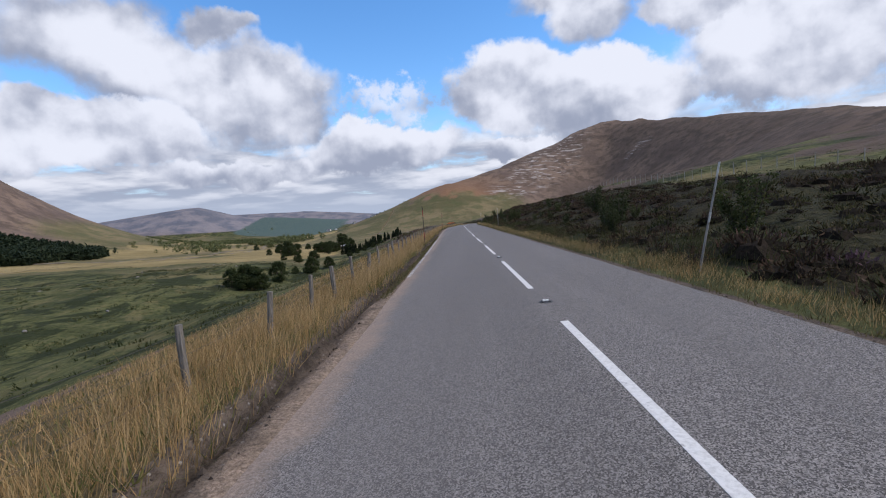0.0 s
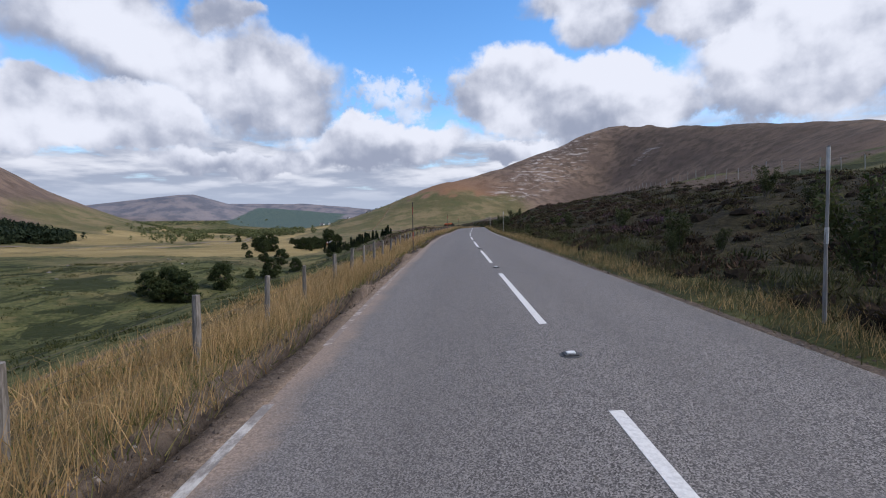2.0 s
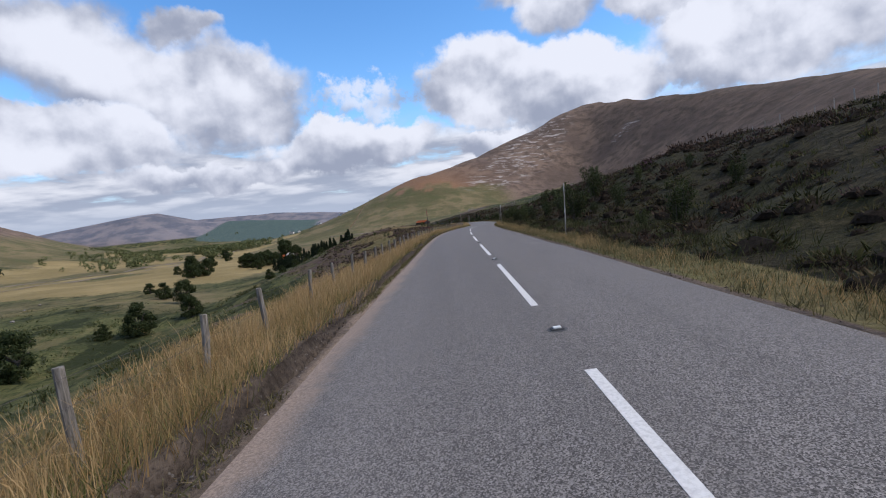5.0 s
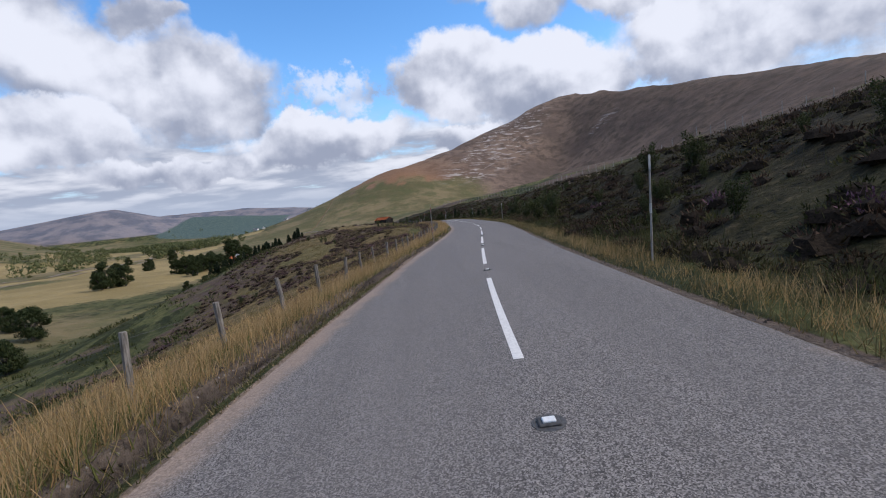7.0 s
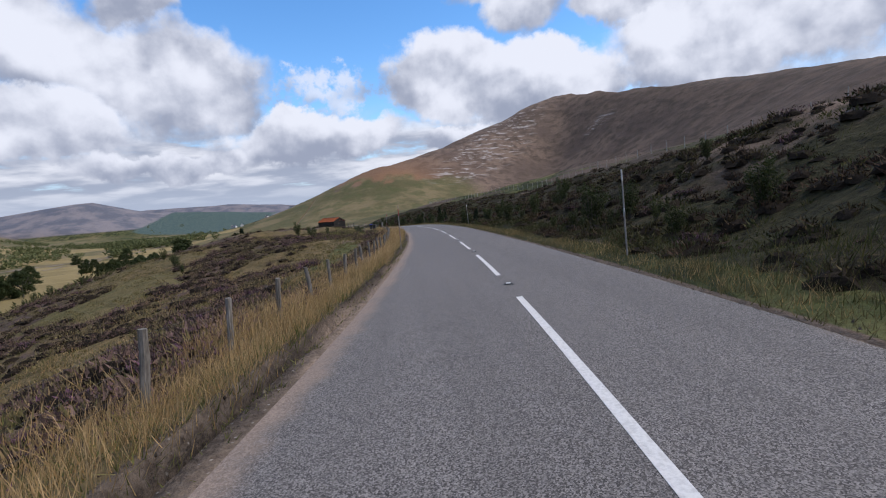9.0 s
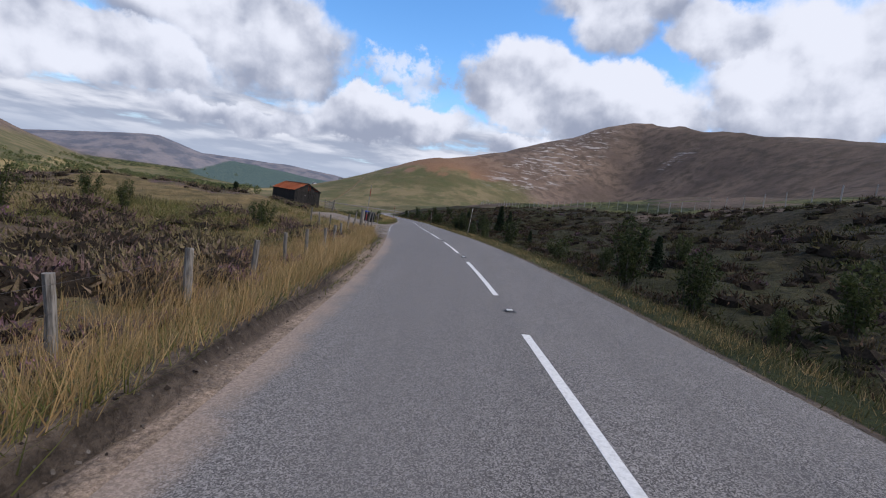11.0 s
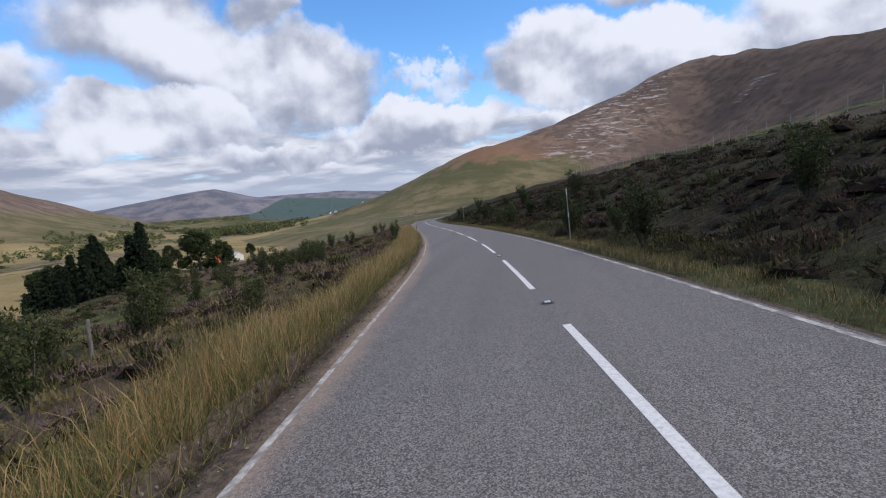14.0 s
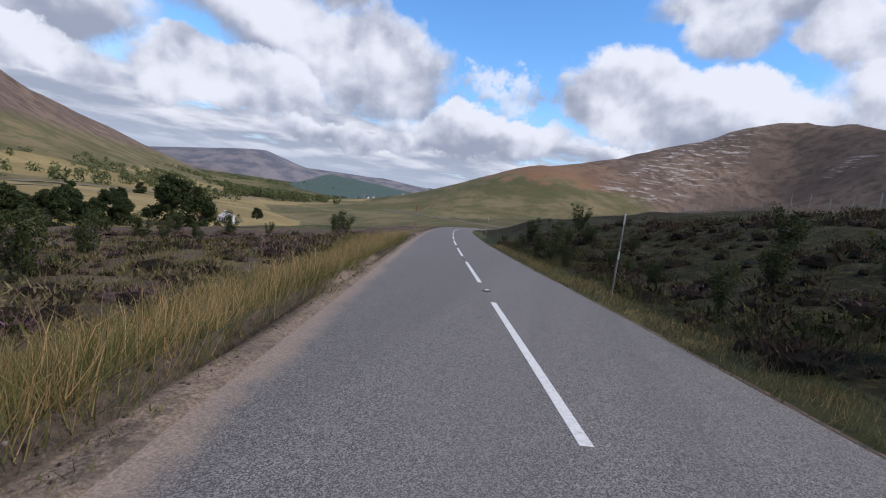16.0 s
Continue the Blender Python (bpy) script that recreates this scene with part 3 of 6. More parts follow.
def land_height(x, y, rough=True):
    x, y = np.asarray(x, float), np.asarray(y, float)
    s, cx, turn, z0 = near_road(y)
    u = (x - cx) * np.cos(turn)
    # valley side
    w = -u - LEFT_EDGE
    crumble = 0.26 * fbm(s, 0 * s + 3.0, 2.4, 3, 11) * smooth(w, 0.0, 0.3) * (1 - smooth(w, 1.2, 2.5))
    prof = [np.interp(w + crumble, W_LEFT, p) for p in (SIDE_A, SIDE_B, SIDE_C, SIDE_D)]
    ab, bc, cd = smooth(s, 225, 285), smooth(s, 297, 305), smooth(s, 321, 331)
    left = prof[0] * (1 - ab) + prof[1] * ab
    left = left * (1 - bc) + prof[2] * bc
    left = left * (1 - cd) + prof[3] * cd
    flush = smooth(s, 284, 291) * (1 - smooth(s, 323, 329)) * (1 - smooth(w, 1.5, 3.0))
    left = left * (1 - flush) + prof[2] * flush
    floor_z = valley_floor(y) + 1.6 * fbm(x, y, 60, 3, 5)
    blend = smooth(w, 55, 120)
    left = (z0 + left) * (1 - blend) + floor_z * blend
    # hill side
    w = u - RIGHT_EDGE
    top = np.interp(s, (-60, 60, 100, 150, 250, 290, 330, 400, 900), (4.4, 4.9, 6.6, 8.8, 10.5, 9.0, 7.8, 9.2, 9.6))
    bank = np.interp(s, (-60, 100, 150, 240, 280, 325, 345, 900), (1.5, 2.0, 3.4, 3.4, 0.9, 0.7, 2.8, 2.8))
    first = np.where(bank < 1.5, -0.35, 0.25)
    right = np.where(w < 0.9, 0.06 + 0.05 * w, 0)
    right = np.where(w >= 0.9, 0.1 + (first - 0.1) * smooth(w, 0.9, 2.2), right)
    right = right + (bank - first) * smooth(w, 1.8, 11) + (top - bank) * np.clip((w - 8) / 34, 0, 1) ** 1.1 + 0.16 * np.clip(w - 42, 0, 500)
    right = z0 + right
    z = np.where(u < 0, left, right)
    z = np.where((u > -LEFT_EDGE) & (u < RIGHT_EDGE), z0 - 0.25, z)
    # far hills
    floor_y = valley_floor(y)
    hills = mountains(x, y, floor_y)
    ahead = smooth(y, 640, 950)
    near = np.minimum(z, z0 + 30) * (1 - ahead) + floor_y * ahead
    mixw = np.maximum(smooth(np.abs(u), 55, 140), ahead)
    out = z * (1 - mixw) + soft_max(near, hills, 4.0) * mixw
    if rough:
        off = np.maximum(np.maximum(-u - LEFT_EDGE - 0.4, u - RIGHT_EDGE - 0.4), 0)
        layby = smooth(s, 298, 304) * (1 - smooth(s, 320, 326)) * smooth(u, -13, -9) * (u < 0)
        keep = smooth(off, 0, 2.5) * (1 - 0.9 * layby)
        big = smooth(off, 90, 400)
        hag = smooth(u - RIGHT_EDGE, 2.0, 5.0) * (1 - smooth(u, 45, 90))
        out = out + hag * (0.6 * np.abs(fbm(x, y, 4.6, 3, 41)) - 0.12 + 0.6 * fbm(x, y, 7.5, 3, 42))
        out = out + keep * (0.30 * fbm(x, y, 2.6, 3, 1) + 0.55 * fbm(x, y, 9.0, 3, 2)) * (1 - 0.5 * big)
        out = out + smooth(off, 12, 60) * 2.0 * fbm(x, y, 34, 3, 3) + big * (12 * fbm(x, y, 240, 5, 4)) * (0.08 + 0.92 * smooth(hills - floor_y, 15, 70))
    return out


def zones(x, y, z):
    """How much of each kind of cover grows at a place, 0 to 1. Purple tints for haze, brown for cloud shadow."""
    s, cx, turn, z0 = near_road(y)
    u = (x - cx) * np.cos(turn)
    w, v = -u - LEFT_EDGE, u - RIGHT_EDGE
    n = fbm(x, y, 22, 3, 7)
    knoll = smooth(s, 165, 235)
    layby = smooth(s, 301.5, 304.5) * (1 - smooth(s, 317, 318.5)) * (1 - smooth(w, 5.5, 7.5)) * (w > -0.5)
    reach = np.interp(s, (292, 297, 317, 320, 326), (0.5, 1.0, 1.3, 0.8, 0.45))
    layby = np.maximum(layby, smooth(s, 292, 297) * (1 - smooth(s, 318, 322)) * (w > -0.5) * (1 - smooth(w - reach, -0.2, 0.2)))
    gap = smooth(s, 317.5, 318.5) * (1 - smooth(s, 321.5, 322.5)) * smooth(v, -0.5, 0) * (1 - smooth(v, 2.5, 4))
    soil = np.maximum(smooth(w, -0.4, 0.0) * (1 - smooth(w, 0.58, 0.78)), smooth(v, -0.4, 0) * (1 - smooth(v, 0.06, 0.2)))
    soil = soil * (1 - 0.9 * smooth(w, 0.03, 0.08) * (1 - smooth(w, 0.22, 0.28)) * (1 - smooth(s, 185, 205)) * smooth(fbm(s, 0 * s, 22, 2, 19), -0.12, 0.0))
    soil = np.maximum(np.maximum(soil, layby), gap)
    near_y = 1 - smooth(y, 520, 700)
    heather_r = smooth(v, 1.0, 1.7) * near_y * (1.0 + 0.8 * fbm(x, y, 30, 3, 8)) * (1 - 0.8 * smooth(v, 22, 40))
    heather_l = smooth(w, 2.0, 3.5) * knoll * near_y * (0.52 + 0.3 * smooth(s, 345, 375) + 1.3 * n + 0.35 * smooth(s, 240, 262) * (1 - smooth(s, 294, 302)) * smooth(w, 3.5, 5.5)) * (1 - smooth(w, 45, 70))
    flush = np.exp(-(((w - 6.2 - 1.5 * n) / 1.4) ** 2)) * smooth(s, 198, 212) * (1 - smooth(s, 262, 275))
    band = smooth(w, 1.5, 1.9) * (1 - smooth(w, 3.6, 4.6)) * smooth(s, 188, 200) * (1 - smooth(s, 286, 294))
    open_ = knoll * smooth(s, 185, 205) * (1 - smooth(s, 318, 326))
    heather_l = heather_l * (1 - open_) + open_ * near_y * smooth(w, 3.6, 4.6) * (1 - smooth(w, 55, 75)) * (np.interp(s, (185, 235, 262, 300), (0.30, 0.40, 0.56, 0.56)) + 2.0 * fbm(x, y, 11, 3, 18))
    heather_l = np.maximum(heather_l * (1 - flush) - 0.12 * smooth(s, 322, 330), band)
    straw = 1.25 * smooth(w, 0.55, 0.8) * (1 - smooth(w, 11, 26)) * (1 - 0.7 * knoll) + smooth(w, 0.55, 0.8) * (1 - smooth(w, 2.5, 4))
    straw = np.maximum(straw, 0.75 * open_ * smooth(w, 1.5, 3) * (1 - smooth(w, 30, 50)) * (1 - flush))
    straw = np.clip(straw, 0, 1) + 0.35 * smooth(v, 0.2, 0.5) * (1 - smooth(v, 0.9, 1.4))
    fields = smooth(w, 70, 100) * smooth(y + 0.12 * (x + 200), 255, 305) * (1 - smooth(z, -28, -10)) * (0.85 + 1.1 * fbm(x, y, 120, 2, 9))
    sod = smooth(fbm(s, 0 * s, 22, 2, 19), -0.12, 0.0)
    turf = sod * smooth(w, 0.03, 0.08) * (1 - smooth(w, 0.22, 0.28)) * (1 - smooth(s, 185, 205))
    green = np.maximum(smooth(w, 18, 34) * (1 - smooth(z, -16, 12)), smooth(v, 24, 40) * (1 - smooth(v, 90, 160)) * (0.50 + n) * near_y)
    pasture = smooth(y, 560, 700) * (1 - smooth(z, 25, 95 + 60 * n)) * smooth(x, -420, -150) * (1 - smooth(x, 60, 260))
    slopes = 0.75 * smooth(w, 250, 330) * (1 - smooth(z, 10, 75)) * smooth(y, 600, 800) * (1 - smooth(y, 1900, 2200))
    pasture = np.maximum(np.maximum(pasture, slopes), 1.1 * fields)
    brown = 0.62 * np.maximum(smooth(x, 120, 700) * (1 - smooth(y, 1500, 1700)) * smooth(v, 60, 150), smooth(v, 18, 34) * (1 - smooth(y, 600, 800)) * (1 - smooth(v, 300, 400)))
    hay = smooth(w, 85, 115) * (0.75 * smooth(y, 320, 380) + 0.25 * smooth(y, 540, 620)) * (1 - smooth(y, 1150, 1300)) * (1 - smooth(z, -20, -8)) * (0.85 + 1.6 * fbm(x, y, 90, 2, 15))
    trench_dark = 0.9 * smooth(w, 0.26, 0.32) * (1 - smooth(w, 0.42, 0.54)) * (1 - layby) * (1 - 0.85 * smooth(s, 276, 284) * (1 - smooth(s, 322, 330)))
    lawn = np.exp(-(((s - 366) / 9) ** 2) - ((u + 17) / 6) ** 2)
    green = np.maximum(np.maximum(green, 1.2 * lawn), np.maximum(np.maximum(np.maximum(turf, smooth(v, 0.12, 0.3) * (1 - smooth(v, 1.2, 1.7)) * near_y), flush), 0.62 * smooth(s, 322, 330) * smooth(w, 2, 4) * (1 - smooth(w, 50, 80)) * near_y))
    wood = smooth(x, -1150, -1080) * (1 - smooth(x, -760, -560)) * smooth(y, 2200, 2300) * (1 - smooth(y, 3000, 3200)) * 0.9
    crag = np.exp(-((((x - 240) - 0.85 * (y - 1440)) / 75) ** 2) - (((x - 240) + (y - 1440)) / 330) ** 2)
    rock = np.clip(1.1 * crag + 0.9 * np.exp(-((x - 500) / 28) ** 2 - ((y - 1385) / 30) ** 2) + 0.10 * smooth(z, 30, 80) * (x > -300) * (x < 900), 0, 1)
    rust = np.clip(1.1 * np.exp(-(((x - 30) / 70) ** 2) - (((y - 1225) / 60) ** 2)) + 0.8 * smooth(z, 35, 60) * (1 - smooth(z, 95, 130)) * np.exp(-((x + 60) / 150) ** 2), 0, 1)
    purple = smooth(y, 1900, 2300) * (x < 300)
    wide = np.interp(s, (150, 185, 205, 280, 325, 335, 378, 390), (0.04, 0.08, 0.18, 0.22, 0.40, 0.14, 0.14, 0.20)) + 0.45 * fbm(s, w * 0, 5.0, 5, 12) + 0.16 * (1 - sod) * (1 - smooth(s, 185, 205))
    sand = np.maximum(smooth(w, -0.5, -0.1) * (1 - smooth(w - wide, -0.05, 0.05)) * (1 - layby), smooth(v, -0.4, 0.0) * (1 - smooth(v, 0.05, 0.14)) * 0.6)
    mud = 0
    for mx, my, reach in ((0.9, 306.0, 0.85), (2.3, 305.6, 0.5), (2.6, 304.6, 0.35), (-1.6, 308.4, 0.7)):
        mud = mud + 0.8 * np.exp(-((x - mx) ** 2 + 0.5 * (y - my) ** 2) / reach ** 2)
    return dict(mud=mud, purple=purple, sand=sand, rust=rust, green=green, straw=straw, pasture=pasture, gravel=layby, brown=brown, hay=hay, trench_dark=trench_dark, mauve=heather_l > 0.01, heather=np.maximum(heather_r, heather_l) * (1 - lawn), soil=soil, wood=wood, rock=rock)


def bulk(name, verts, faces, material, smooth_faces=False):
    """One mesh object from arrays: verts (n, 3), faces (m, 3 or 4)."""
    me = bpy.data.meshes.new(name)
    verts, faces = np.asarray(verts, np.float32), np.asarray(faces, np.int32)
    me.vertices.add(len(verts))
    me.vertices.foreach_set("co", verts.ravel())
    k = faces.shape[1]
    me.loops.add(faces.size)
    me.loops.foreach_set("vertex_index", faces.ravel())
    me.polygons.add(len(faces))
    me.polygons.foreach_set("loop_start", np.arange(0, faces.size, k, dtype=np.int32))
    me.polygons.foreach_set("loop_total", np.full(len(faces), k, np.int32))
    me.polygons.foreach_set("use_smooth", np.full(len(faces), smooth_faces, bool))
    me.materials.append(material)
    me.update(calc_edges=True)
    return new(name, me)


def grid_faces(rows, cols):
    i = np.arange(rows * cols).reshape(rows, cols)
    return np.stack([i[:-1, :-1], i[:-1, 1:], i[1:, 1:], i[1:, :-1]], -1).reshape(-1, 4)


def spread(first, step, growth, last):
    out = [first]
    while out[-1] < last:
        out.append(out[-1] + step)
        step *= growth
    return out


right_cols = [0, 1.5, RIGHT_EDGE - 0.12] + [RIGHT_EDGE + 0.02 + 0.22 * i for i in range(28)]
right_cols += spread(right_cols[-1] + 0.3, 0.4, 1.065, 3800)
left_cols = [1.5, LEFT_EDGE - 0.12] + [LEFT_EDGE + 0.02 + 0.13 * i for i in range(52)]
left_cols += spread(left_cols[-1] + 0.3, 0.4, 1.065, 3800)
COLS = np.array([-c for c in reversed(left_cols)] + right_cols)
rows_y = [-c for c in reversed(spread(-ROAD_Y[0] - 58, 2.0, 1.25, 2500))] + list(np.arange(-1.0, 480.0, 1.1)) + spread(480.0, 1.2, 1.03, 4900)
ROWS = np.array(sorted(set(np.round(rows_y, 3))))
gy = np.repeat(ROWS, len(COLS)).reshape(len(ROWS), len(COLS))
s_, cx_, turn_, z_ = near_road(ROWS)
lean_ = 1 / np.cos(turn_)
wide_ = (1 - smooth(np.abs(COLS), 60, 400))[None, :] * (1 - smooth(ROWS, 500, 800))[:, None]
gx = cx_[:, None] + COLS[None, :] * (1 + (lean_[:, None] - 1) * wide_)
gz = land_height(gx, gy)
ground = bulk("ground", np.stack([gx, gy, gz], -1).reshape(-1, 3), grid_faces(len(ROWS), len(COLS)), LAND, True)
tagged(ground, "moorland valley of heather, dry grass and pasture under hills", "ground", kind="structure")
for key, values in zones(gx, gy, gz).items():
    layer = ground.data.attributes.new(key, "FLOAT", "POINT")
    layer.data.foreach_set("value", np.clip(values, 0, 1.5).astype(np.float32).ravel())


# ---- the road ----
def on_road(s, u, lift=0.0):
    turn, x, y, z = (np.interp(s, S_GRID, a) for a in (ROAD_TURN, ROAD_X, ROAD_Y, ROAD_Z))
    return np.stack([x + u * np.cos(turn), y + u * np.sin(turn), z - CAMBER * np.abs(u) + CROSSFALL * u + lift], -1)


def on_land(s, u, lift=0.0):
    """A place beside the road, on the ground."""
    p = on_road(np.asarray(s, float), np.asarray(u, float))
    p[..., 2] = land_height(p[..., 0], p[..., 1]) + lift
    return p


road_s = np.concatenate([np.arange(-55, 293, 1.5), np.arange(293, 324, 0.3), np.arange(324.5, 890, 1.5)])
road_u = np.array([-LEFT_EDGE - 0.02, -LEFT_EDGE, -2.7, -2.3, -1.5, -0.7, 0, 0.7, 1.5, 2.1, RIGHT_EDGE, RIGHT_EDGE + 0.02])
ss, uu = np.meshgrid(road_s, road_u, indexing="ij")
wob = np.where(np.abs(uu) > 2.4, 0.10 * fbm(ss, uu * 0 + np.sign(uu) * 50, 6.0, 4, 21), 0)
mouth = smooth(ss, 294, 299) * (1 - smooth(ss, 319, 323)) * (uu < -2.9)
wob = wob - mouth * (0.10 + 0.75 * np.clip(fbm(ss, 0 * ss, 5.5, 4, 23) + 0.12, 0, 1))
pts = on_road(ss, uu + wob)
pts[:, 0, 2] -= 0.3
pts[:, -1, 2] -= 0.3
road = bulk("road", pts.reshape(-1, 3), grid_faces(*ss.shape), ASPHALT)
tagged(road, "narrow two-lane grey asphalt road with worn chippings", "road", kind="structure")
layer = road.data.attributes.new("sand", "FLOAT", "POINT")
layer.data.foreach_set("value", (np.maximum(smooth(-uu, 2.25, 2.95), 0.5 * smooth(uu, 2.25, 2.5)) * (1 - 0.6 * smooth(ss, 290, 296) * (1 - smooth(ss, 322, 330)))).astype(np.float32).ravel())


def strip(name, s0, s1, u, width, material, parent, lift=0.004, n=5, ragged=0.0):
    s = np.linspace(s0, s1, n)
    edge = np.stack([on_road(s, np.full(n, u - width / 2), lift), on_road(s, np.full(n, u + width / 2), lift)], 1)
    if ragged:
        edge[..., 0] += ragged * np.random.uniform(-1, 1, edge.shape[:2])
    low = edge.copy()
    low[..., 2] -= 0.02
    v = np.concatenate([edge.reshape(-1, 3), low.reshape(-1, 3)])
    f = grid_faces(n, 2)
    i = np.arange(n - 1)
    sides = np.concatenate([np.stack([2 * i, 2 * i + 2, 2 * i + 2 + 2 * n, 2 * i + 2 * n], -1), np.stack([2 * i + 1, 2 * i + 1 + 2 * n, 2 * i + 3 + 2 * n, 2 * i + 3], -1)])
    ob = bulk(name, v, np.concatenate([f, sides]), material)
    ob.parent = parent
    return ob


FIRST_MARK = 6.38
for k in range(-6, 62):
    strip("centre_mark", FIRST_MARK + 9 * k, FIRST_MARK + 9 * k + 6, 0.0, 0.108, PAINT, road)


# ---- small builders ----
def part(name, bm, material, parent, label="", smooth_faces=False):
    me = bpy.data.meshes.new(name)
    bmesh.ops.recalc_face_normals(bm, faces=bm.faces)
    bm.to_mesh(me)
    bm.free()
    if smooth_faces:
        me.polygons.foreach_set("use_smooth", np.ones(len(me.polygons), bool))
    me.materials.append(material)
    ob = new(name, me)
    ob.parent = parent
    return tagged(ob, label) if label else ob


def empty(name, m, label, category, group=""):
    ob = new(name)
    ob.matrix_world = m
    return tagged(ob, label, category, group)


def add_box(bm, size, m, bevel=0.0):
    made = bmesh.ops.create_cube(bm, size=1.0)
    bmesh.ops.transform(bm, matrix=m @ Matrix.Diagonal((*size, 1)), verts=made["verts"])
    if bevel:
        edges = list({e for v in made["verts"] for e in v.link_edges})
        bmesh.ops.bevel(bm, geom=edges, offset=bevel, segments=1, affect="EDGES")


def add_stick(bm, a, b, r0, r1, sides=7, wobble=0.0, rng=random):
    """A tapered round stick from a to b, a little crooked."""
    a, b = Vector(a), Vector(b)
    turn = (b - a).to_track_quat("Z", "Y").to_matrix()
    steps = 4 if wobble else 1
    rings = []
    for i in range(steps + 1):
        t = i / steps
        c = a.lerp(b, t)
        if 0 < i < steps:
            c += turn @ Vector((rng.uniform(-1, 1), rng.uniform(-1, 1), 0)) * wobble
        r = r0 + (r1 - r0) * t
        rings.append([bm.verts.new(c + turn @ Vector((math.cos(2 * math.pi * k / sides), math.sin(2 * math.pi * k / sides), 0)) * r * rng.uniform(0.9, 1.1)) for k in range(sides)])
    for p, q in zip(rings[:-1], rings[1:]):
        for k in range(sides):
            bm.faces.new((p[k], p[(k + 1) % sides], q[(k + 1) % sides], q[k]))
    bm.faces.new(rings[-1])
    bm.faces.new(rings[0][::-1])


def land_at(s, u, lift=0.0):
    return Vector(on_land(np.array([float(s)]), np.array([float(u)]), lift)[0])


def land_xy(x, y, lift=0.0):
    return Vector((x, y, float(land_height(np.array([float(x)]), np.array([float(y)]))[0]) + lift))


def turn_at(s):
    return float(np.interp(s, S_GRID, ROAD_TURN))


def mesh_of(bm, name, material):
    me = bpy.data.meshes.new(name)
    bmesh.ops.recalc_face_normals(bm, faces=bm.faces)
    bm.to_mesh(me)
    bm.free()
    me.materials.append(material)
    return me


def shared(name, me, m, parent):
    ob = new(name, me)
    ob.parent = parent
    ob.matrix_local = m
    return ob


# ---- road details ----
EDGE_RUNS = ((20, 27.5), (28.5, 44), (47.5, 58), (60, 70), (86, 100), (101, 112), (162, 167), (192, 199), (201, 204), (331, 359.5), (361, 371.8), (374.4, 375.6))
for a, b in EDGE_RUNS:
    strip("left_edge_line", a, b, -LEFT_EDGE + 0.02, 0.10, FADED if 58 < a < 90 or 160 < a < 210 else WORN, road, n=int((b - a) / 2) + 2)
for a, b in ((86, 116), (338, 372)):
    strip("right_edge_line", a, b, RIGHT_EDGE - 0.10, 0.09, WORN, road, n=int((b - a) / 2) + 2)
for k in range(13):
    strip("edge_dash", 293.6 + 2.27 * k, 294.52 + 2.27 * k, -2.86, 0.11, CHIPPED if k > 2 else FADED, road, n=2)
for k in range(6):
    strip("edge_dash", 313.2 + 2.0 * k, 314.2 + 2.0 * k, RIGHT_EDGE - 0.04, 0.09, WORN, road, n=2)


def ribbon(name, pts_su, width, material, label):
    """A thin line on the asphalt through places along and across the road."""
    s, u = np.array(pts_su, float).T
    a = np.stack([np.gradient(s), np.gradient(u)], -1)
    a /= np.linalg.norm(a, axis=1)[:, None]
    lo = on_road(s - a[:, 1] * width / 2, u + a[:, 0] * width / 2, 0.004)
    hi = on_road(s + a[:, 1] * width / 2, u - a[:, 0] * width / 2, 0.004)
    ob = bulk(name, np.stack([lo, hi], 1).reshape(-1, 3), grid_faces(len(s), 2), material)
    ob.parent = road
    return tagged(ob, label)


arc = [(333.75 + 0.32 * math.cos(k * math.pi / 12) ** 2 - 0.1, -1.3 - 0.19 * math.cos(k * math.pi / 12)) for k in range(13)]
ribbon("surface_mark", arc, 0.014, TAR, "dark curved scrape on the asphalt")


def stud_meshes():
    bm = bmesh.new()
    made = bmesh.ops.create_circle(bm, cap_ends=True, radius=0.13, segments=14)
    for v in made["verts"]:
        v.co.x *= 0.95 + 0.1 * math.sin(5 * v.co.y)
    low = bmesh.ops.extrude_face_region(bm, geom=bm.faces[:])
    bmesh.ops.translate(bm, verts=[g for g in low["geom"] if isinstance(g, bmesh.types.BMVert)], vec=(0, 0, 0.004))
    patch = mesh_of(bm, "stud_patch", IRON)
    bm = bmesh.new()
    add_box(bm, (0.16, 0.13, 0.022), pose(0, 0, 0.010), 0.008)
    casting = mesh_of(bm, "stud_casting", IRON)
    bm = bmesh.new()
    add_box(bm, (0.095, 0.075, 0.02), pose(0, 0, 0.026), 0.006)
    return patch, casting, mesh_of(bm, "stud_reflector", REFLECTOR)


STUD = stud_meshes()
for k in range(-1, 52):
    s = FIRST_MARK + 9 * k + 7.5
    p = on_road(np.array([s]), np.array([0.02]))[0]
    holder = shared("road_stud", STUD[0], Matrix.Translation(p) @ pose(0, 0, 0, 0, -2.5, math.degrees(turn_at(s))), road)
    shared("casting", STUD[1], Matrix.Identity(4), holder)
    shared("reflector", STUD[2], Matrix.Identity(4), holder)


# ---- wire fence along the valley side ----
def post_mesh(name, height, radius, seed, rough=0.01, material=POST_WOOD):
    rng = random.Random(seed)
    bm = bmesh.new()
    add_stick(bm, (0, 0, -0.35), (rng.uniform(-0.02, 0.02), 0, height), radius, radius * 0.92, 8, rough, rng)
    top = max(bm.verts, key=lambda v: v.co.z)
    top.co.z -= 0.03
    return mesh_of(bm, name, material)


POSTS = [post_mesh("post", 1.10, 0.048 + 0.008 * (i % 3), 40 + i) for i in range(6)]


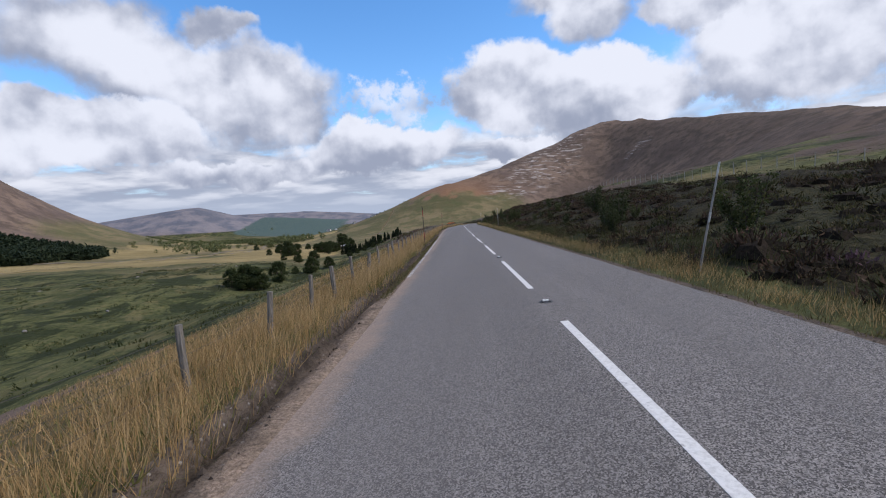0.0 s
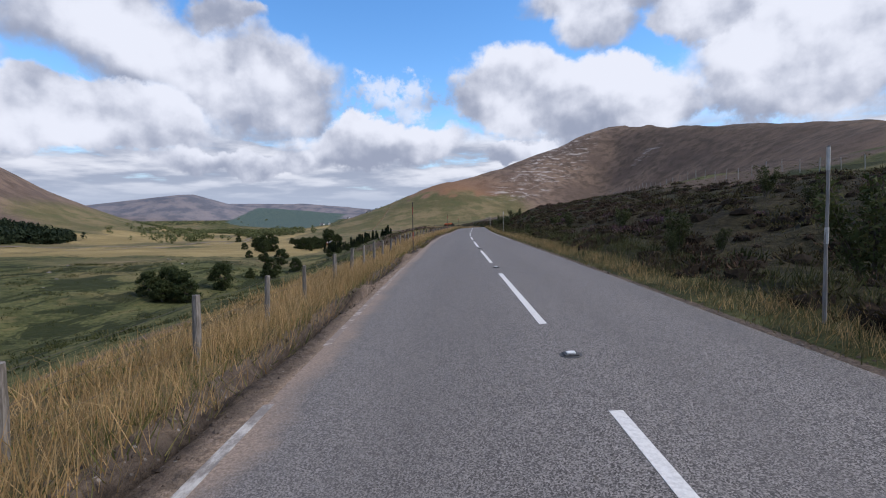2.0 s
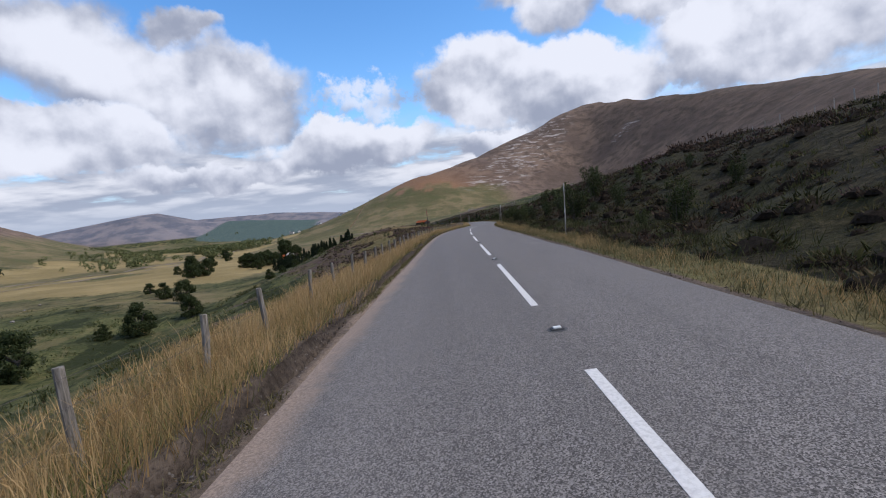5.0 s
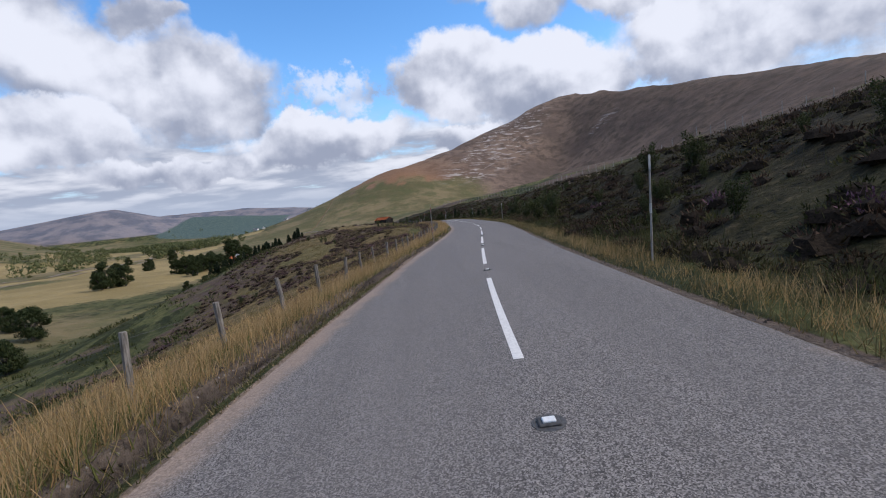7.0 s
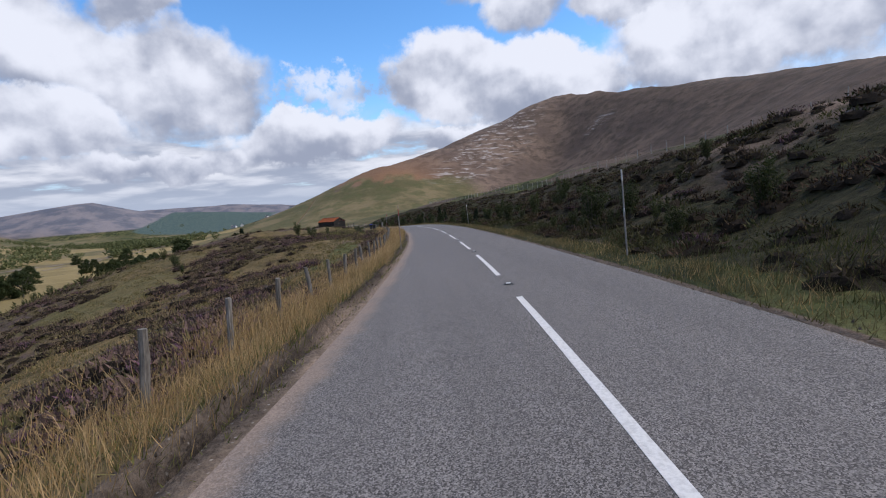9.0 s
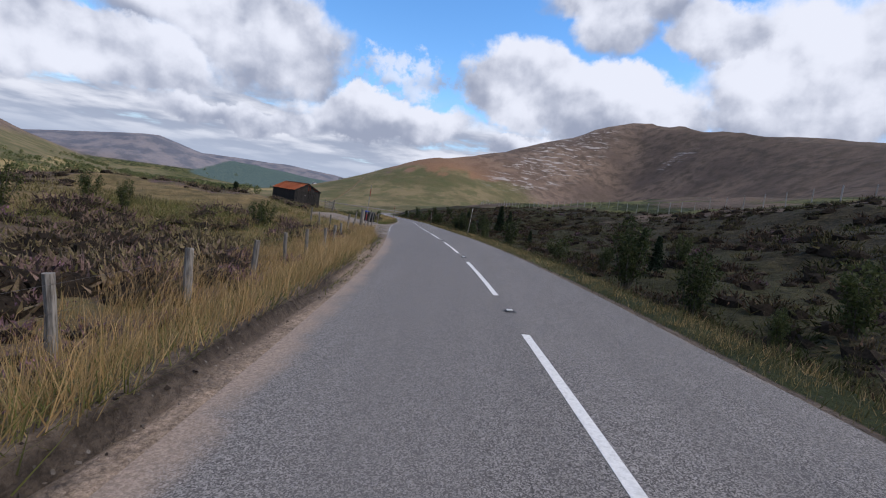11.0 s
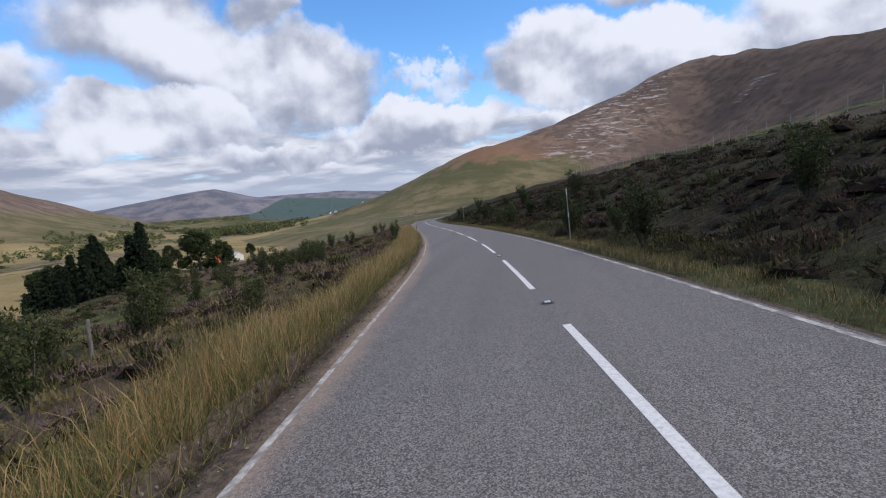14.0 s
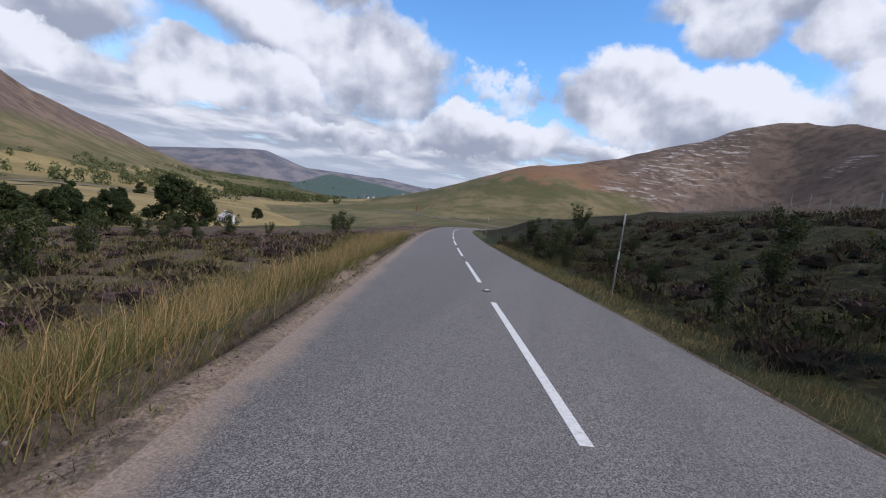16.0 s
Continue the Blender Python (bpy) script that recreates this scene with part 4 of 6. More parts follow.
def wire_run(name, points, height, parent, radius=0.0025, sag=0.02):
    """A strand from post to post, three-sided."""
    pts = []
    for a, b in zip(points[:-1], points[1:]):
        for t in (0.0, 0.5):
            q = a.lerp(b, t) + Vector((0, 0, height - (sag if t else 0)))
            pts.append(q)
    pts.append(points[-1] + Vector((0, 0, height)))
    v, f = [], []
    for i, q in enumerate(pts):
        d = (pts[min(i + 1, len(pts) - 1)] - pts[max(i - 1, 0)]).normalized()
        side = d.cross(Vector((0, 0, 1))).normalized()
        for k in range(3):
            a = 2 * math.pi * k / 3
            v.append(q + side * math.cos(a) * radius + Vector((0, 0, 1)) * math.sin(a) * radius)
        if i:
            for k in range(3):
                f.append((3 * i - 3 + k, 3 * i - 3 + (k + 1) % 3, 3 * i + (k + 1) % 3, 3 * i + k))
    ob = bulk(name, np.array(v), np.array(f), WIRE)
    ob.parent = parent
    return ob


rng = random.Random(11)
FENCE_POSTS = (23.4, 26.4, 29.3, 31.6, 34.0, 36.3, 39.2, 42.4, 44.6, 46.8, 49.2, 51.8, 54.6, 70.1, 72.5, 75.2, 77.7, 93.0, 95.2, 97.5, 99.7, 178.2, 180.6, 183.4, 201.1, 203.2, 205.7, 208.4)
valley_fence = empty("wire_fence", Matrix.Identity(4), "weathered round-post wire fence along the grassy verge", "fence")
fixed = FENCE_POSTS
stations, s = [], -8.0
for mark in [q + 0.25 for q in fixed] + [296.0]:
    gap = mark - s
    n = max(round(gap / 2.45), 1)
    stations += [s + gap * i / n + (rng.uniform(-0.2, 0.2) if i else 0) for i in range(n)]
    s = mark
line = []
for s in stations:
    u = -4.8 + 0.05 * math.sin(s * 0.13)
    p = land_at(s, u)
    p.z = on_road(np.array([s]), np.array([0.0]))[0][2] + 0.43 - 1.08 + rng.uniform(-0.05, 0.05)
    line.append(p)
    shared("post", POSTS[rng.randrange(6)], Matrix.Translation(p) @ pose(0, 0, 0, rng.uniform(-4, 4), rng.uniform(-5, 5), rng.uniform(0, 360)), valley_fence)
for h in (1.0, 0.72, 0.45):
    wire_run("wire", line, h, valley_fence)

# posts and strainer at the end of the fence, by the lay-by
STRAINER = post_mesh("strainer_post", 1.35, 0.13, 77, 0.02)
end = land_at(297.6, -4.65)
corner = empty("strainer_post", Matrix.Translation(end), "thick split wooden strainer post with a diagonal brace log", "fence post")
shared("post", STRAINER, pose(0, 0, 0, 0, 3, 0), corner)
bm = bmesh.new()
add_stick(bm, (0.0, 0.1, 0.62), (0.35, 1.75, -0.05), 0.07, 0.06, 8, 0.02, rng)
part("brace", bm, POST_WOOD, corner, "bare round brace log")
for s, u, h, lean in ((299.2, -5.6, 1, 6), (301.0, -4.4, 1.15, 9), (302.4, -5.4, 0.95, 5), (303.9, -4.25, 1.05, 4), (297.0, -6.4, 0.95, 0), (298.9, -7.3, 0.9, -4), (300.8, -8.2, 0.9, 3)):
    p = land_at(s, u)
    m = Matrix.Translation(p) @ pose(0, 0, 0, 0, lean, math.degrees(turn_at(s))) @ Matrix.Diagonal((1, 1, h, 1))
    ob = new("fence_post", POSTS[int(s) % 6])
    ob.matrix_world = m
    tagged(ob, "leaning grey wooden post in rough grass", "fence post", "loose posts by the lay-by")

for x, y, lean in ((-25.6, 348.5, 6), (-22.7, 347.6, -7)):
    ob = new("fence_post", POSTS[3])
    ob.matrix_world = Matrix.Translation(land_xy(x, y)) @ pose(0, 0, 0, 0, lean, 20)
    tagged(ob, "pale leaning post in heather below the road", "fence post", "loose posts below the road")

# fence behind the lay-by
back_fence = empty("wire_fence", Matrix.Identity(4), "thin pale posts and wire behind the gravel lay-by", "fence")
line = []
for k in range(13):
    s = 318.0 + 2.7 * k
    p = land_at(s, -9.9 - 0.05 * k)
    line.append(p)
    shared("post", POSTS[(k * 5) % 6], Matrix.Translation(p) @ pose(0, 0, 0, rng.uniform(-3, 3), rng.uniform(-4, 4), 0), back_fence)
for h in (0.95, 0.6):
    wire_run("wire", line, h, back_fence)

# tall fence on the hillside
hill_fence = empty("deer_fence", Matrix.Identity(4), "tall thin-post deer fence across the heather hillside", "fence")
THIN = [post_mesh("post", 1.7, 0.045, 90 + i, 0.006, PALE_POST) for i in range(4)]
line = []
for k in range(128):
    s = 52 + 3.6 * k
    if s > 510:
        break
    p = land_at(s, 41.5 + 1.5 * math.sin(s / 60))
    line.append(p)
    wide = 1.5 if k % 9 == 0 else 1.0
    shared("post", THIN[k % 4], Matrix.Translation(p) @ pose(0, 0, 0, rng.uniform(-2, 2), rng.uniform(-3, 3), 0) @ Matrix.Diagonal((wide, wide, 1.0 + 0.08 * (wide > 1), 1)), hill_fence)
for h in (1.55, 1.1, 0.7, 0.3):
    wire_run("wire", line, h, hill_fence, 0.006)


# ---- snow poles ----
def snow_pole(s, u, height, lean, roll, painted, wood=POLE_GREY):
    label = "slim grey snow pole with red painted bands in verge grass" if painted else "slim weathered white-tipped snow pole in verge grass"
    at = Matrix.Translation(land_at(s, u)) @ pose(0, 0, 0, 0, 0, math.degrees(turn_at(s))) @ pose(0, 0, 0, roll, lean, 0)
    thing = empty("snow_pole", at, label, "snow pole", "snow poles along the road")
    bm = bmesh.new()
    add_stick(bm, (0, 0, -0.3), (0, 0, height), 0.025, 0.018, 8, 0.004, random.Random(int(s)))
    part("pole", bm, wood, thing)
    bands = ((height - 0.62, height - 0.22), (0.72, 1.08)) if painted else ((height - 0.30, height - 0.02), (1.0, 1.2))
    for a, b in bands:
        bm = bmesh.new()
        add_stick(bm, (0, 0, a), (0, 0, b), 0.0268 - 0.0027 * a, 0.0268 - 0.0027 * b, 8)
        part("band", bm, POLE_RED if painted else POLE_WHITE, thing, "red paint band" if painted else "white paint band")


for s, lean in ((35.3, -1), (78.6, 0), (121.0, 1), (165.1, -3), (205.4, 1), (249.0, 1), (335.0, 1), (387.1, 2), (430.0, -1)):
    snow_pole(s, -3.34, 2.6, lean, 0, True, POLE_DARK if s < 200 or s == 335.0 else POLE_GREY)
snow_pole(294.0, -4.2, 2.65, 3, 0, True)
for s, lean, roll in ((15.6, 10, 3), (59.8, -1, 0), (103.3, 0, 0), (145.0, 2, 0), (182.8, 2, 0), (232.3, 1, -6), (270.0, -2, 0), (306.0, 4, 2), (359.5, -2, 1), (402.3, 0, 0), (441.0, 2, 0)):
    snow_pole(s, 3.4, 2.2, lean, roll, False)


# ---- wooden hut ----
def hut():
    at = Matrix.Translation((-6.62, 314.5, -4.45)) @ pose(0, 0, 0, 0, 0, 43)
    thing = empty("wooden_hut", at, "small black weathered plank hut with a rusty sheet roof", "hut")
    half, deep, eave, apex = 1.34, 5.2, 1.80, 2.50
    r = random.Random(5)
    bm = bmesh.new()
    add_box(bm, (2 * half - 0.08, deep - 0.08, 0.9), pose(0, deep / 2, -0.2))
    add_box(bm, (2 * half - 0.1, deep - 0.1, eave), pose(0, deep / 2, eave / 2 - 0.02))
    part("frame", bm, DARK, thing, "dark inner frame of the hut")
    board = []
    for h in (eave,):
        bm = bmesh.new()
        add_box(bm, (0.15, 0.022, h), pose(0, 0, h / 2), 0.004)
        board.append(mesh_of(bm, "plank", PLANK_WOOD))
    n = 17
    for i in range(n):
        x = -half + (i + 0.5) * 2 * half / n
        top = apex - (apex - eave) * abs(x) / half
        for y in (-0.012, deep + 0.012):
            shared("plank", board[0], pose(x + r.uniform(-0.006, 0.006), y + r.uniform(-0.006, 0.006), r.uniform(-0.05, 0.02), 0, r.uniform(-0.6, 0.6), 0) @ Matrix.Diagonal((1, 1, (top - 0.02) / eave, 1)), thing)
    n = 34
    for i in range(n):
        y = (i + 0.5) * deep / n
        for x in (-half, half):
            shared("plank", board[0], pose(x + r.uniform(-0.006, 0.006), y, r.uniform(-0.04, 0.02), 0, 0, 90 + r.uniform(-0.8, 0.8)), thing)
    for i in range(7):
        shared("cover_strip", board[0], pose(-0.15 + 0.165 * i, -0.035, 0.08, 0, r.uniform(-1, 1), 0) @ Matrix.Diagonal((0.45, 1, 0.86, 1)), thing)
    bm = bmesh.new()
    add_box(bm, (1.5, 0.03, 0.09), pose(0.1, -0.045, 1.62), 0.005)
    part("door_rail", bm, PLANK_WOOD, thing)
    bm = bmesh.new()
    add_box(bm, (0.09, 0.03, 0.11), pose(-0.25, -0.05, 1.35), 0.01)
    part("door_latch", bm, POLE_GREY, thing, "pale metal door latch")
    slope = math.atan2(apex - eave, half)
    for side in (-1, 1):
        bm = bmesh.new()
        wide, long = half / math.cos(slope) + 0.14, deep + 0.24
        cols = 40
        rows = []
        for k in range(2):
            rows.append([bm.verts.new((side * (0.0 + k * wide * math.cos(slope)), -0.12 + long * j / cols, apex + 0.05 - k * wide * math.sin(slope) + 0.014 * (j % 2))) for j in range(cols + 1)])
        for j in range(cols):
            bm.faces.new((rows[0][j], rows[0][j + 1], rows[1][j + 1], rows[1][j]))
        bmesh.ops.solidify(bm, geom=bm.faces[:], thickness=0.012)
        part("roof_sheet", bm, RUST, thing, "rust-red corrugated roof sheet")
        bm = bmesh.new()
        for y in (-0.11,):
            add_box(bm, (wide, 0.03, 0.10), pose(side * half / 2, y, (apex + eave) / 2 - 0.01) @ pose(0, 0, 0, 0, side * math.degrees(slope), 0), 0.004)
        part("barge_board", bm, PLANK_WOOD, thing)
    bm = bmesh.new()
    add_box(bm, (0.22, long, 0.03), pose(0, deep / 2, apex + 0.07), 0.01)
    part("ridge_cap", bm, POLE_GREY, thing, "pale metal ridge cap")


hut()

# pallet-like rail stack and post beside the hut
stack_at = Matrix.Translation(land_xy(-4.55, 314.75)) @ pose(0, 0, 0, 0, 4, 27)
stack = empty("rail_gate", stack_at, "short grey wooden rail gate beside the hut", "gate")
for i in range(5):
    bm = bmesh.new()
    add_box(bm, (0.62, 0.03, 0.09), pose(0.1, 0, 0.12 + 0.2 * i, 0, -3 + i, 0), 0.006)
    part("rail", bm, POST_WOOD, stack)
bm = bmesh.new()
add_stick(bm, (0.5, 0, -0.3), (0.55, 0, 1.2), 0.085, 0.08, 8, 0.01)
part("gate_post", bm, POST_WOOD, stack)
bm = bmesh.new()
add_stick(bm, (0.55, 0.05, 0.6), (1.15, 0.5, 0.02), 0.05, 0.045, 7, 0.01)
part("prop", bm, POST_WOOD, stack)


# ---- wheeled bins ----
def wheeled_bin(x, y, turn, lid_material, label):
    z = float(land_height(np.array([x]), np.array([y]))[0])
    thing = empty("wheeled_bin", Matrix.Translation((x, y, z)) @ pose(0, 0, 0, 0, 0, turn), label, "wheeled bin", "bins in the lay-by")
    bm = bmesh.new()
    levels = ((0.04, 0.40, 0.46), (0.10, 0.42, 0.48), (0.80, 0.535, 0.60), (0.84, 0.57, 0.66), (0.93, 0.58, 0.68), (0.97, 0.56, 0.66))
    rings = []
    for h, wx, wy in levels:
        c = 0.05
        pts = [(wx / 2 - c, -wy / 2), (wx / 2, -wy / 2 + c), (wx / 2, wy / 2 - c), (wx / 2 - c, wy / 2), (-wx / 2 + c, wy / 2), (-wx / 2, wy / 2 - c), (-wx / 2, -wy / 2 + c), (-wx / 2 + c, -wy / 2)]
        rings.append([bm.verts.new((a, b, h)) for a, b in pts])
    for p, q in zip(rings[:-1], rings[1:]):
        for k in range(8):
            bm.faces.new((p[k], p[(k + 1) % 8], q[(k + 1) % 8], q[k]))
    bm.faces.new(rings[0][::-1])
    bm.faces.new(rings[-1])
    body = part("body", bm, BIN_BLACK, thing)
    bm = bmesh.new()
    add_box(bm, (0.60, 0.72, 0.05), pose(0, -0.01, 1.0, -3), 0.02)
    add_box(bm, (0.48, 0.58, 0.04), pose(0, -0.01, 1.035, -3), 0.02)
    part("lid", bm, lid_material, thing, "blue plastic lid" if lid_material is BIN_BLUE else "grey plastic lid")
    bm = bmesh.new()
    add_stick(bm, (-0.24, 0.40, 0.98), (0.24, 0.40, 0.98), 0.018, 0.018, 8)
    for a in (-0.2, 0.2):
        add_stick(bm, (a, 0.32, 0.95), (a, 0.40, 0.98), 0.018, 0.018, 6)
    part("handle", bm, BIN_BLACK, thing)
    for a in (-0.235, 0.235):
        bm = bmesh.new()
        add_stick(bm, (a - 0.025, 0.24, 0.10), (a + 0.025, 0.24, 0.10), 0.10, 0.10, 16)
        part("wheel", bm, DARK, thing)
    bm = bmesh.new()
    for a in (-0.14, 0.14):
        add_box(bm, (0.012, 0.012, 0.5), pose(a, -0.262, 0.48, -5.5, 0, 0), 0.004)
    part("front_ribs", bm, BIN_BLACK, body)


wheeled_bin(-0.80, 315.75, 12, BIN_BLUE, "black wheeled bin with a bright blue lid on gravel")
wheeled_bin(-0.20, 315.85, 4, BIN_GREY, "black wheeled bin with a grey lid on gravel")

at = Matrix.Translation(land_xy(0.33, 316.2)) @ pose(0, 0, 0, 0, 0, 8)
board = empty("rail_post", at, "low weathered post with a nailed rail beside bins", "fence post")
bm = bmesh.new()
add_stick(bm, (0.02, 0, -0.3), (0.05, 0, 1.12), 0.05, 0.047, 8, 0.008)
part("post", bm, POST_WOOD, board)
bm = bmesh.new()
add_box(bm, (0.85, 0.03, 0.17), pose(-0.38, 0.05, 0.86, 0, 1.5, 0), 0.006)
part("rail", bm, POST_WOOD, board)
bm = bmesh.new()
add_box(bm, (0.10, 0.10, 1.35), pose(-1.15, 1.1, 0.6), 0.01)
part("square_post", bm, POST_WOOD, board)


# ---- stones ----
def stone(x, y, size, seed, label="rough pale granite stone lying in the grass"):
    r = random.Random(seed)
    bm = bmesh.new()
    bmesh.ops.create_icosphere(bm, subdivisions=2, radius=1.0)
    for v in bm.verts:
        v.co *= 1 + 0.28 * noise.noise(v.co * 1.3 + Vector((seed, 0, 0))) + 0.08 * noise.noise(v.co * 4)
        v.co.x *= 1.25 * size
        v.co.y *= 0.9 * size
        v.co.z *= 0.62 * size
    ob = part("stone", bm, STONE, None)
    ob.matrix_world = Matrix.Translation(land_xy(x, y, 0.2 * size)) @ pose(0, 0, 0, 0, 0, r.uniform(0, 360))
    tagged(ob, label, "stone", "loose stones")


for i in range(26):
    p = land_at(rng.uniform(298, 322), rng.choice((-3.4, -4.2, -5.5, -7.5, -9.0)) + rng.uniform(-0.5, 0.5))
    stone(p.x, p.y, rng.uniform(0.02, 0.06), i, "small pale stone on the lay-by gravel")
for s, u, size in ((315.9, -4.6, 0.17), (316.2, -4.35, 0.13), (300.2, -5.0, 0.17), (300.5, -4.7, 0.10), (301.5, -3.9, 0.12), (397.5, -4.6, 0.2), (398.1, -4.9, 0.16)):
    p = land_at(s, u)
    stone(p.x, p.y, size, int(s * 10))
for i in range(40):
    a, b = rng.uniform(20, 330), rng.uniform(-230, -95)
    stone(b, a, rng.uniform(0.25, 0.7), 300 + i, "pale boulder on the valley pasture")


# ---- trees and shrubs ----
def leaf_cloud(name, centres, radii, per, size, material, seed, flat=0.8):
    """Many small leaf faces in uneven clumps."""
    g = np.random.default_rng(seed)
    n = len(centres)
    c = np.repeat(np.asarray(centres, float), per, 0)
    r = np.repeat(np.asarray(radii, float), per)
    d = g.normal(size=(n * per, 3))
    d /= np.linalg.norm(d, axis=1)[:, None]
    p = c + d * (r * g.uniform(0.45, 1.05, n * per))[:, None] * np.array([1, 1, flat])
    a = g.normal(size=p.shape)
    a /= np.linalg.norm(a, axis=1)[:, None]
    b = np.cross(a, d)
    b /= np.linalg.norm(b, axis=1)[:, None] + 1e-6
    s = (size * g.uniform(0.6, 1.3, len(p)))[:, None]
    v = np.stack([p - a * s, p + b * s * 0.75, p + a * s], 1).reshape(-1, 3)
    f = np.arange(len(p) * 3).reshape(-1, 3)
    return bulk(name, v, f, material)


def round_tree(height, seed, label):
    r = random.Random(seed)
    thing = empty("broadleaf_tree", Matrix.Identity(4), label, "tree", "scattered valley trees")
    bm = bmesh.new()
    add_stick(bm, (0, 0, -0.5), (0.1, 0, height * 0.38), 0.05 * height, 0.032 * height, 8, 0.02 * height, r)
    for i in range(7):
        a = i * 2.4
        add_stick(bm, (0.05, 0, height * r.uniform(0.25, 0.38)), (math.cos(a) * height * 0.3, math.sin(a) * height * 0.3, height * r.uniform(0.5, 0.8)), 0.022 * height, 0.008 * height, 6, 0.02 * height, r)
    part("trunk", bm, BARK, thing)
    cs, rs = [], []
    for i in range(56):
        a, t = r.uniform(0, 6.28), r.uniform(0.08, 0.98)
        spread_r = 0.46 * height * math.sin(math.pi * (0.26 + 0.66 * t)) * r.uniform(0.45, 1.0)
        cs.append((math.cos(a) * spread_r, math.sin(a) * spread_r, height * t))
        rs.append(height * r.uniform(0.09, 0.18))
    crown = leaf_cloud("crown", cs, rs, 105, 0.040 * height, LEAF, seed)
    crown.parent = thing
    return thing


def conifer(height, seed, label, group):
    r = random.Random(seed)
    thing = empty("conifer_tree", Matrix.Identity(4), label, "tree", group)
    bm = bmesh.new()
    add_stick(bm, (0, 0, -0.5), (0, 0, height * 0.97), 0.02 * height, 0.004 * height, 7, 0.004 * height, r)
    tips = []
    for i in range(52):
        t = 0.10 + 0.86 * (i / 51) ** 0.9
        a = i * 2.4 + r.uniform(-0.4, 0.4)
        reach = height * (0.235 * (1 - t) ** 0.8 + 0.015) * r.uniform(0.65, 1.15)
        b = Vector((math.cos(a) * reach, math.sin(a) * reach, height * t - 0.12 * reach))
        add_stick(bm, (0, 0, height * t), b, 0.004 * height, 0.0015 * height, 4)
        tips.append((Vector((0, 0, height * t)), b))
    part("trunk", bm, BARK, thing)
    cs, rs = [], []
    for a, b in tips:
        for t in (0.35, 0.65, 0.95):
            cs.append(tuple(a.lerp(b, t)))
            rs.append(max(0.035 * height * (1.1 - 0.5 * t), 0.05))
    crown = leaf_cloud("crown", cs, rs, 17, 0.038 * height, NEEDLE, seed, 0.7)
    crown.parent = thing
    return thing


def bush(height, seed, label, material, category="shrub"):
    r = random.Random(seed)
    thing = empty("moor_shrub", Matrix.Identity(4), label, category, "shrubs on the moor")
    bm = bmesh.new()
    cs, rs = [], []
    for i in range(9):
        a = r.uniform(0, 6.28)
        reach = r.uniform(0.1, 0.36) * height
        tip = (math.cos(a) * reach, math.sin(a) * reach, height * r.uniform(0.6, 1.0))
        add_stick(bm, (0.03 * math.cos(a), 0.03 * math.sin(a), -0.2), tip, 0.014 * height, 0.004 * height, 4)
        for t in (0.3, 0.5, 0.7, 0.85, 1.0):
            cs.append((tip[0] * t + r.uniform(-.06, .06) * height, tip[1] * t + r.uniform(-.06, .06) * height, tip[2] * t))
            rs.append(height * r.uniform(0.08, 0.16))
    part("stem", bm, BARK, thing)
    crown = leaf_cloud("foliage", cs, rs, 42, 0.032 * height, material, seed, 1.0)
    crown.parent = thing
    return thing


def place(thing, x, y, scale, first, turn):
    m = Matrix.Translation(land_xy(x, y)) @ pose(0, 0, 0, 0, 0, turn)
    thing_scale = Matrix.Diagonal((scale, scale, scale, 1))
    if first:
        thing.matrix_world = m @ thing_scale
        return thing
    ob = copy_thing(thing, m)
    ob.matrix_basis = m @ thing_scale
    return ob


KINDS = [round_tree(6.0, 3 + i, "dark green rounded broadleaf tree on the valley pasture") for i in range(3)]
SPOTS = [(-84, 190, 1.1), (-83, 214, 1.05), (-78, 243, 0.95), (-73.5, 260, 0.75), (-89, 194, 1.0), (-80, 187, 0.9), (-86, 185, 0.75), (-92, 189, 0.85), (-85, 240, 0.45), (-236, 612, 0.8), (-146, 420, 1.2), (-151, 413, 1.5), (-146, 402, 1.0), (-91, 289, 0.9), (-104, 300, 0.7),
         (-182, 473, 1.2), (-190, 466, 0.7), (-210, 560, 1.1), (-195, 600, 0.9), (-230, 640, 1.0), (-84, 352, 0.62), (-80, 358, 0.55), (-76, 366, 0.6), (-71, 374, 0.6),
         (-66, 381, 0.6), (-260, 700, 1.2), (-300, 690, 1.0), (-170, 640, 0.8), (-119, 316, 0.5)]
for i, (x, y, k) in enumerate(SPOTS):
    place(KINDS[i % 3], x, y, k * (1.25 if 350 < y < 385 else 1.4), i < 3, 77 * i)

grove = "conifers in the grove beyond the heather"
FIRS = [conifer(9.0, 30 + i, "dark green conifer in a dense grove beyond heather", grove) for i in range(3)]
r = random.Random(8)
spots = [(-55.5, 407, 1.15), (-53.0, 404, 0.8), (-58, 410, 0.9)]
for i in range(60):
    t = r.random()
    spots.append((-52 - 62 * t + r.uniform(-3, 3), 398 + 46 * t + r.uniform(-9, 9), r.uniform(0.6, 1.0)))
spots += [(-42.3, 366, 0.34), (-41.0, 372, 0.36), (-39.6, 378, 0.3), (-44, 361, 0.28), (-47, 352, 0.25), (-51, 344, 0.25), (-37, 383, 0.25)]
for i, (x, y, k) in enumerate(spots):
    place(FIRS[i % 3], x, y, k, i < 3, 61 * i)
BIG = round_tree(10.0, 21, "tall dark broadleaf tree beside a farm track")
row = [(-135, 535, 1.75), (-128, 541, 1.3)]
for k in range(15):
    a, d = radians(45.5 + 1.1 * k), 185 - 2.5 * k + 9 * math.sin(k * 2.1)
    row.append((-6 - d * math.sin(a), 388 + d * math.cos(a), 0.85 + 0.2 * math.sin(k * 1.7)))
for i, (x, y, k) in enumerate(row):
    place(BIG, x, y, k, i == 0, 83 * i)

